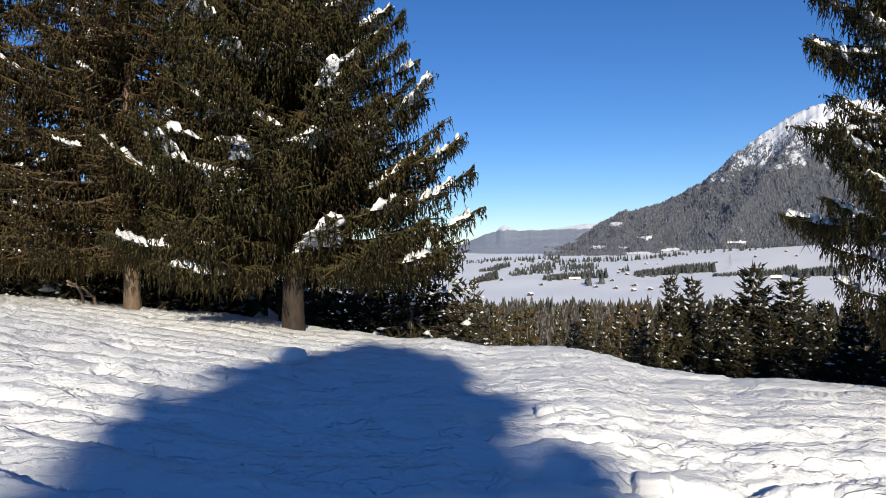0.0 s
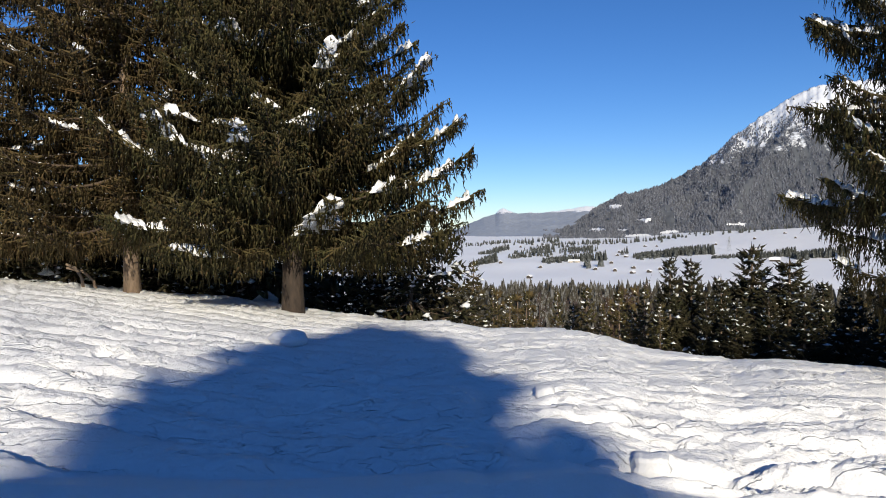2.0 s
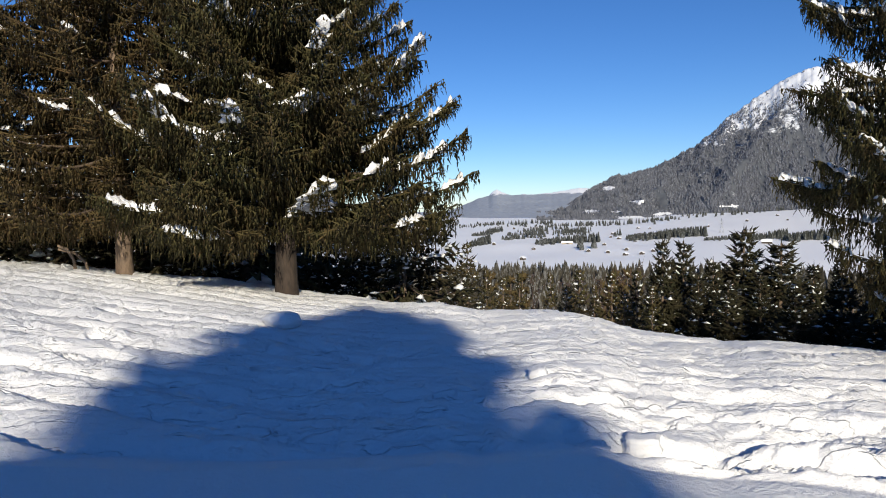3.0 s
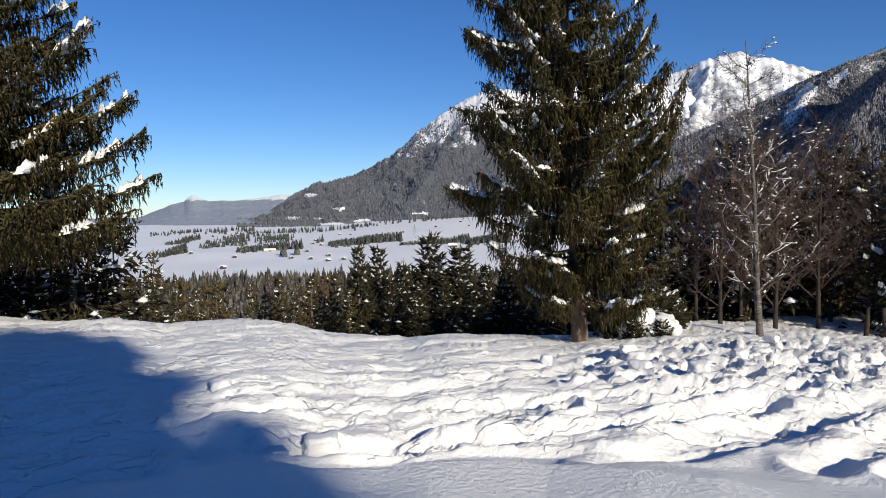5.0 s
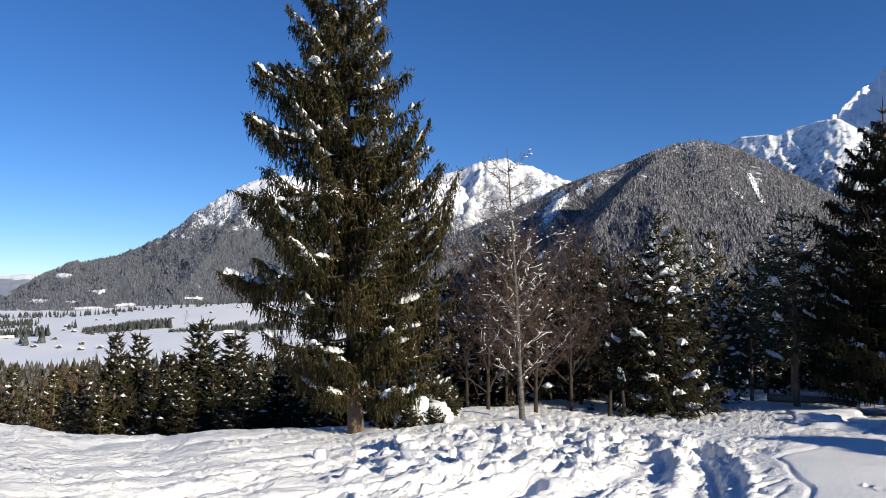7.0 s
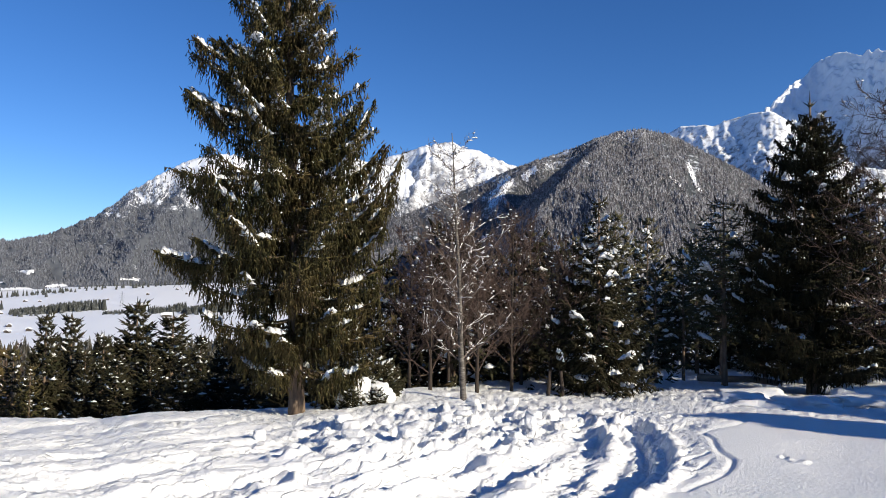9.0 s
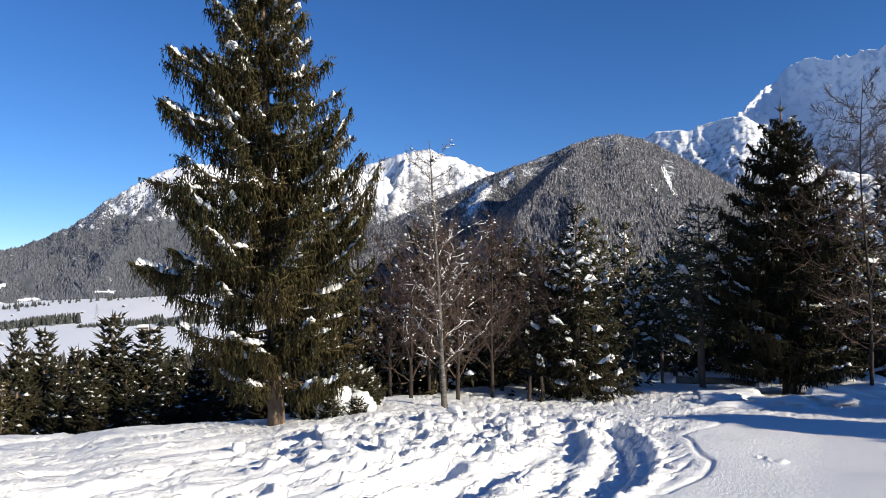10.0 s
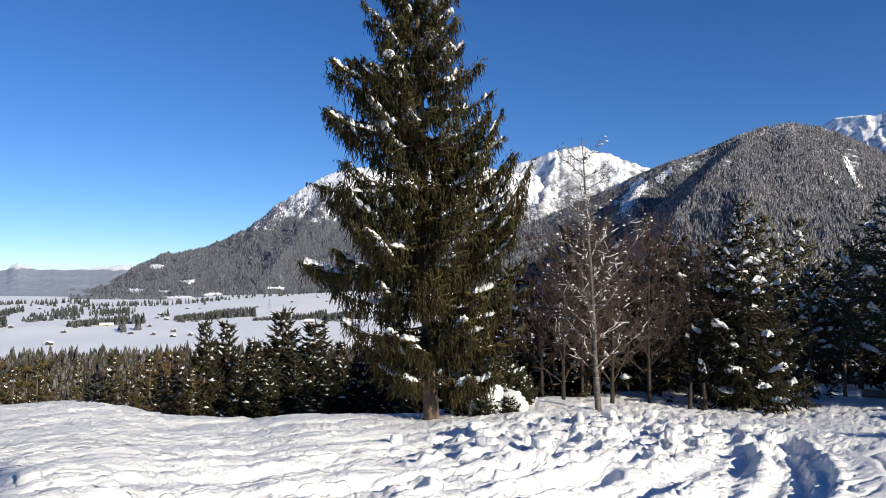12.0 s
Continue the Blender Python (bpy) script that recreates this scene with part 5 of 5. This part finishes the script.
for k in range(13):
    a, r = radians(56 + 30 * (k + g4.random()) / 13), g4.uniform(27, 34)
    plant(scrub, r * math.sin(a), r * math.cos(a), g4.uniform(1.2, 1.8), k * 1.7)
for k, (x, y, size) in enumerate([(-6.3, 22.4, 1.9), (-11.4, 23.2, 2.0), (-16.2, 22.4, 1.9), (-9.0, 25.5, 2.0), (-13.8, 25.5, 2.1), (-18.5, 24, 2.0)]):
    plant(master, x, y, size, k * 1.9, 1.15)


def band_forest():
    g = np.random.default_rng(9)
    hs, rs = g.uniform(-6, 46, 6500), np.sqrt(g.uniform(130 ** 2, 540 ** 2, 6500))
    x, y = rs * np.sin(np.radians(hs)), rs * np.cos(np.radians(hs))
    z = ground_z(x, y)
    cap = EYE + rs * np.tan(np.radians(-4.35 - 0.5 * fbm(hs * 0.9, rs * 0.01, 2, 2) - 0.9 * g.random(len(hs)) ** 0.7)) - z
    h = np.minimum(g.uniform(13, 21, len(x)), cap)
    ok = h > 5
    P, h = np.stack([x, y, z], -1)[ok], h[ok]
    out = []
    for lo, hi in ((5, 8), (8, 11), (11, 14), (14, 17), (17, 30)):
        m = (h >= lo) & (h < hi)
        if m.any():
            out.append(cones(P[m], (lo + min(hi, 19)) / 2, 7.4, 7, int(lo), 4))
    wood("forest_band", join(out), BAND_TREE, "dense mixed conifer forest flecked with snow below the brow")


band_forest()

# ---- spruces behind the walker that shade the field ----
rng = np.random.default_rng(21)
tall = spruce((2.60, -34.0, gz(2.60, -34.0)), 19.2, [(0, 2.15), (0.80, 2.15), (0.88, 1.98), (0.92, 1.6), (0.955, 1.1), (0.98, 0.6), (1, 0.15)], "tall broad round-topped spruce behind the walker, casting its shade", trunk=0.5, bare=1.2,
              whorl=0.5, per=10, density=0.7, hang=0.5, hang_len=0.45, twig=0.45, snowy=0.0, specks=0, merge=True, fine=False, lite=True, rise=0.10, droop=0.05, lean=(0.04, 0), group="spruces behind the walker")
shelter = spruce((0.2, -34.6, gz(0.2, -34.6)), 14.0, [(0, 2.2), (0.6, 2.1), (0.85, 1.5), (0.95, 0.9), (1, 0.2)], "dense spruce behind the walker, shading the field", trunk=0.4, bare=0.8, whorl=0.7, per=7,
                 density=0.5, hang=0.6, hang_len=0.8, twig=0.7, snowy=0.0, specks=0, merge=True, fine=False, lite=True, group="spruces behind the walker")
for k, (x, y, size) in enumerate([(1.6, -35.5, 1.13), (-2.0, -34.8, 1.10), (-5.2, -35.5, 1.08), (-9.0, -35.0, 1.06), (5.6, -34.4, 1.04), (6.9, -34.8, 1.05), (8.2, -35.2, 1.04), (15.4, -14, .52), (18.6, -13.5, .52), (20.6, -13, .46), (22.8, -12.5, .50), (27.4, -11, .58)]):
    plant(shelter, x, y, size, k * 2.2, 1.0 / max(size, 0.7))


# ---- small things on the snow ----
def clod(at, size, label, seed, name="snow_block", ball=0.55, rough=0.22, turn=None, rest=0.34):
    g = np.random.default_rng(seed)
    bm = bmesh.new()
    bmesh.ops.create_cube(bm, size=1.0)
    bmesh.ops.subdivide_edges(bm, edges=bm.edges[:], cuts=5, use_grid_fill=True)
    for v in bm.verts:
        p = Vector(v.co)
        p = p.lerp(p.normalized() * 0.6, ball)
        p += p * rough * noise.noise(p * 3.0 + Vector((seed, 0, 0))) + p * 0.08 * noise.noise(p * 9.0)
        v.co = (p.x * size[0], p.y * size[1], p.z * size[2])
    me = bpy.data.meshes.new(name)
    bm.to_mesh(me)
    bm.free()
    me.materials.append(SNOW)
    for f in me.polygons:
        f.use_smooth = True
    ob = new(name, me)
    ob.location = (at[0], at[1], gz(at[0], at[1]) + size[2] * rest)
    ob.rotation_euler = (0, 0, g.uniform(0, 3) if turn is None else turn)
    return tagged(ob, label, "snow block", "loose snow blocks")


clod((1.15, 7.76), (0.20, 0.20, 0.17), "small rounded lump of snow on trodden snow", 1)
clod((1.68, 5.50), (0.29, 0.22, 0.19), "squarish broken block of snow beside a furrow", 2, ball=0.3, rough=0.2, turn=-0.15)
clod((1.25, 5.38), (0.22, 0.18, 0.13), "squarish broken block of snow beside a furrow", 3)
clod((-2.61, 11.25), (0.55, 0.40, 0.26), "rounded hump of snow at the edge of the shade", 4, ball=0.9)
clod((-3.1, 8.9), (0.4, 0.3, 0.2), "small rounded lump of snow on trodden snow", 5)
g3 = np.random.default_rng(3)
for k in range(26):
    clod((6.0 + 6 * g3.random(), 5.2 + 3.4 * g3.random()), (0.12 + 0.2 * g3.random(), 0.12 + 0.14 * g3.random(), 0.08 + 0.1 * g3.random()), "loose broken block of trodden snow", 20 + k)
for k, (x, y, size) in enumerate([(9.56, 10.36, (0.56, 0.44, 0.62)), (9.95, 10.18, (0.56, 0.44, 0.42)), (9.18, 10.48, (0.22, 0.22, 0.34)), (10.15, 10.15, (0.34, 0.3, 0.22))]):
    clod((x, y), size, "rounded white heap of snow burying a bush by the spruce", 60 + k, "snow_mound", 0.9, 0.45)
for x, y, s in ((9.25, 10.75, .30), (10.3, 10.75, .36), (10.7, 10.9, .30), (9.68, 9.98, .15), (9.22, 10.16, .17), (9.40, 10.62, .26), (9.9, 10.5, .24)):
    plant(bush, x, y, s, x * 3, 1.0)

for k, (x, y, size) in enumerate([(18.6, 3.0, (1.6, 1.0, 0.42)), (19.5, 2.8, (1.8, 1.1, 0.6)), (20.6, 2.9, (1.5, 1.0, 0.8)), (17.5, 3.9, (1.3, 0.8, 0.3)), (17.9, 5.3, (1.4, 0.8, 0.3)), (16.6, 5.1, (1.2, 0.7, 0.28)), (16.0, 4.6, (0.9, 0.6, 0.25))]):
    clod((x, y), size, "long low bank of lumpy snow before the dark wood", 80 + k, "snow_bank", 0.9, 0.75, rest=0.05)


def stick(name, pts, radius, material, label, category, group=""):
    ob = new(name, mesh_np(name, *tube(pts, np.linspace(radius, radius * 0.8, len(pts)), 9, 3, 0.15), [material]))
    return tagged(ob, label, category, group)


def low(x, y, up):
    return (x, y, gz(x, y) + up)


stick("fallen_log", [low(20.4, 7.6, 0.22), low(20.8, 7.0, 0.24), low(21.2, 6.3, 0.22), low(21.5, 5.7, 0.2)], 0.11, CUT_WOOD, "grey fallen log lying on snow under the trees", "log")
for x, y, dx in ((14.85, 9.25, 0.10), (15.1, 8.95, -0.12)):
    stick("wooden_post", [low(x, y, -0.3), (x + dx * 0.5, y, gz(x, y) + 0.25), (x + dx, y, gz(x, y) + 0.62)], 0.055, BARK_SHADE, "short dark leaning wooden post in shaded snow", "post", "posts by the young spruce")
for x, y, b in ((-9.75, 18.3, 0.45), (-9.5, 18.5, 0.8)):
    stick("dead_branch", [low(x, y, -0.1), (x - b * 0.1, y, gz(x, y) + 0.25), (x - b * 0.45, y, gz(x, y) + 0.52), (x - b, y, gz(x, y) + 0.62)], 0.045, CUT_WOOD, "curved pale dead branch sticking out of the snow", "branch")
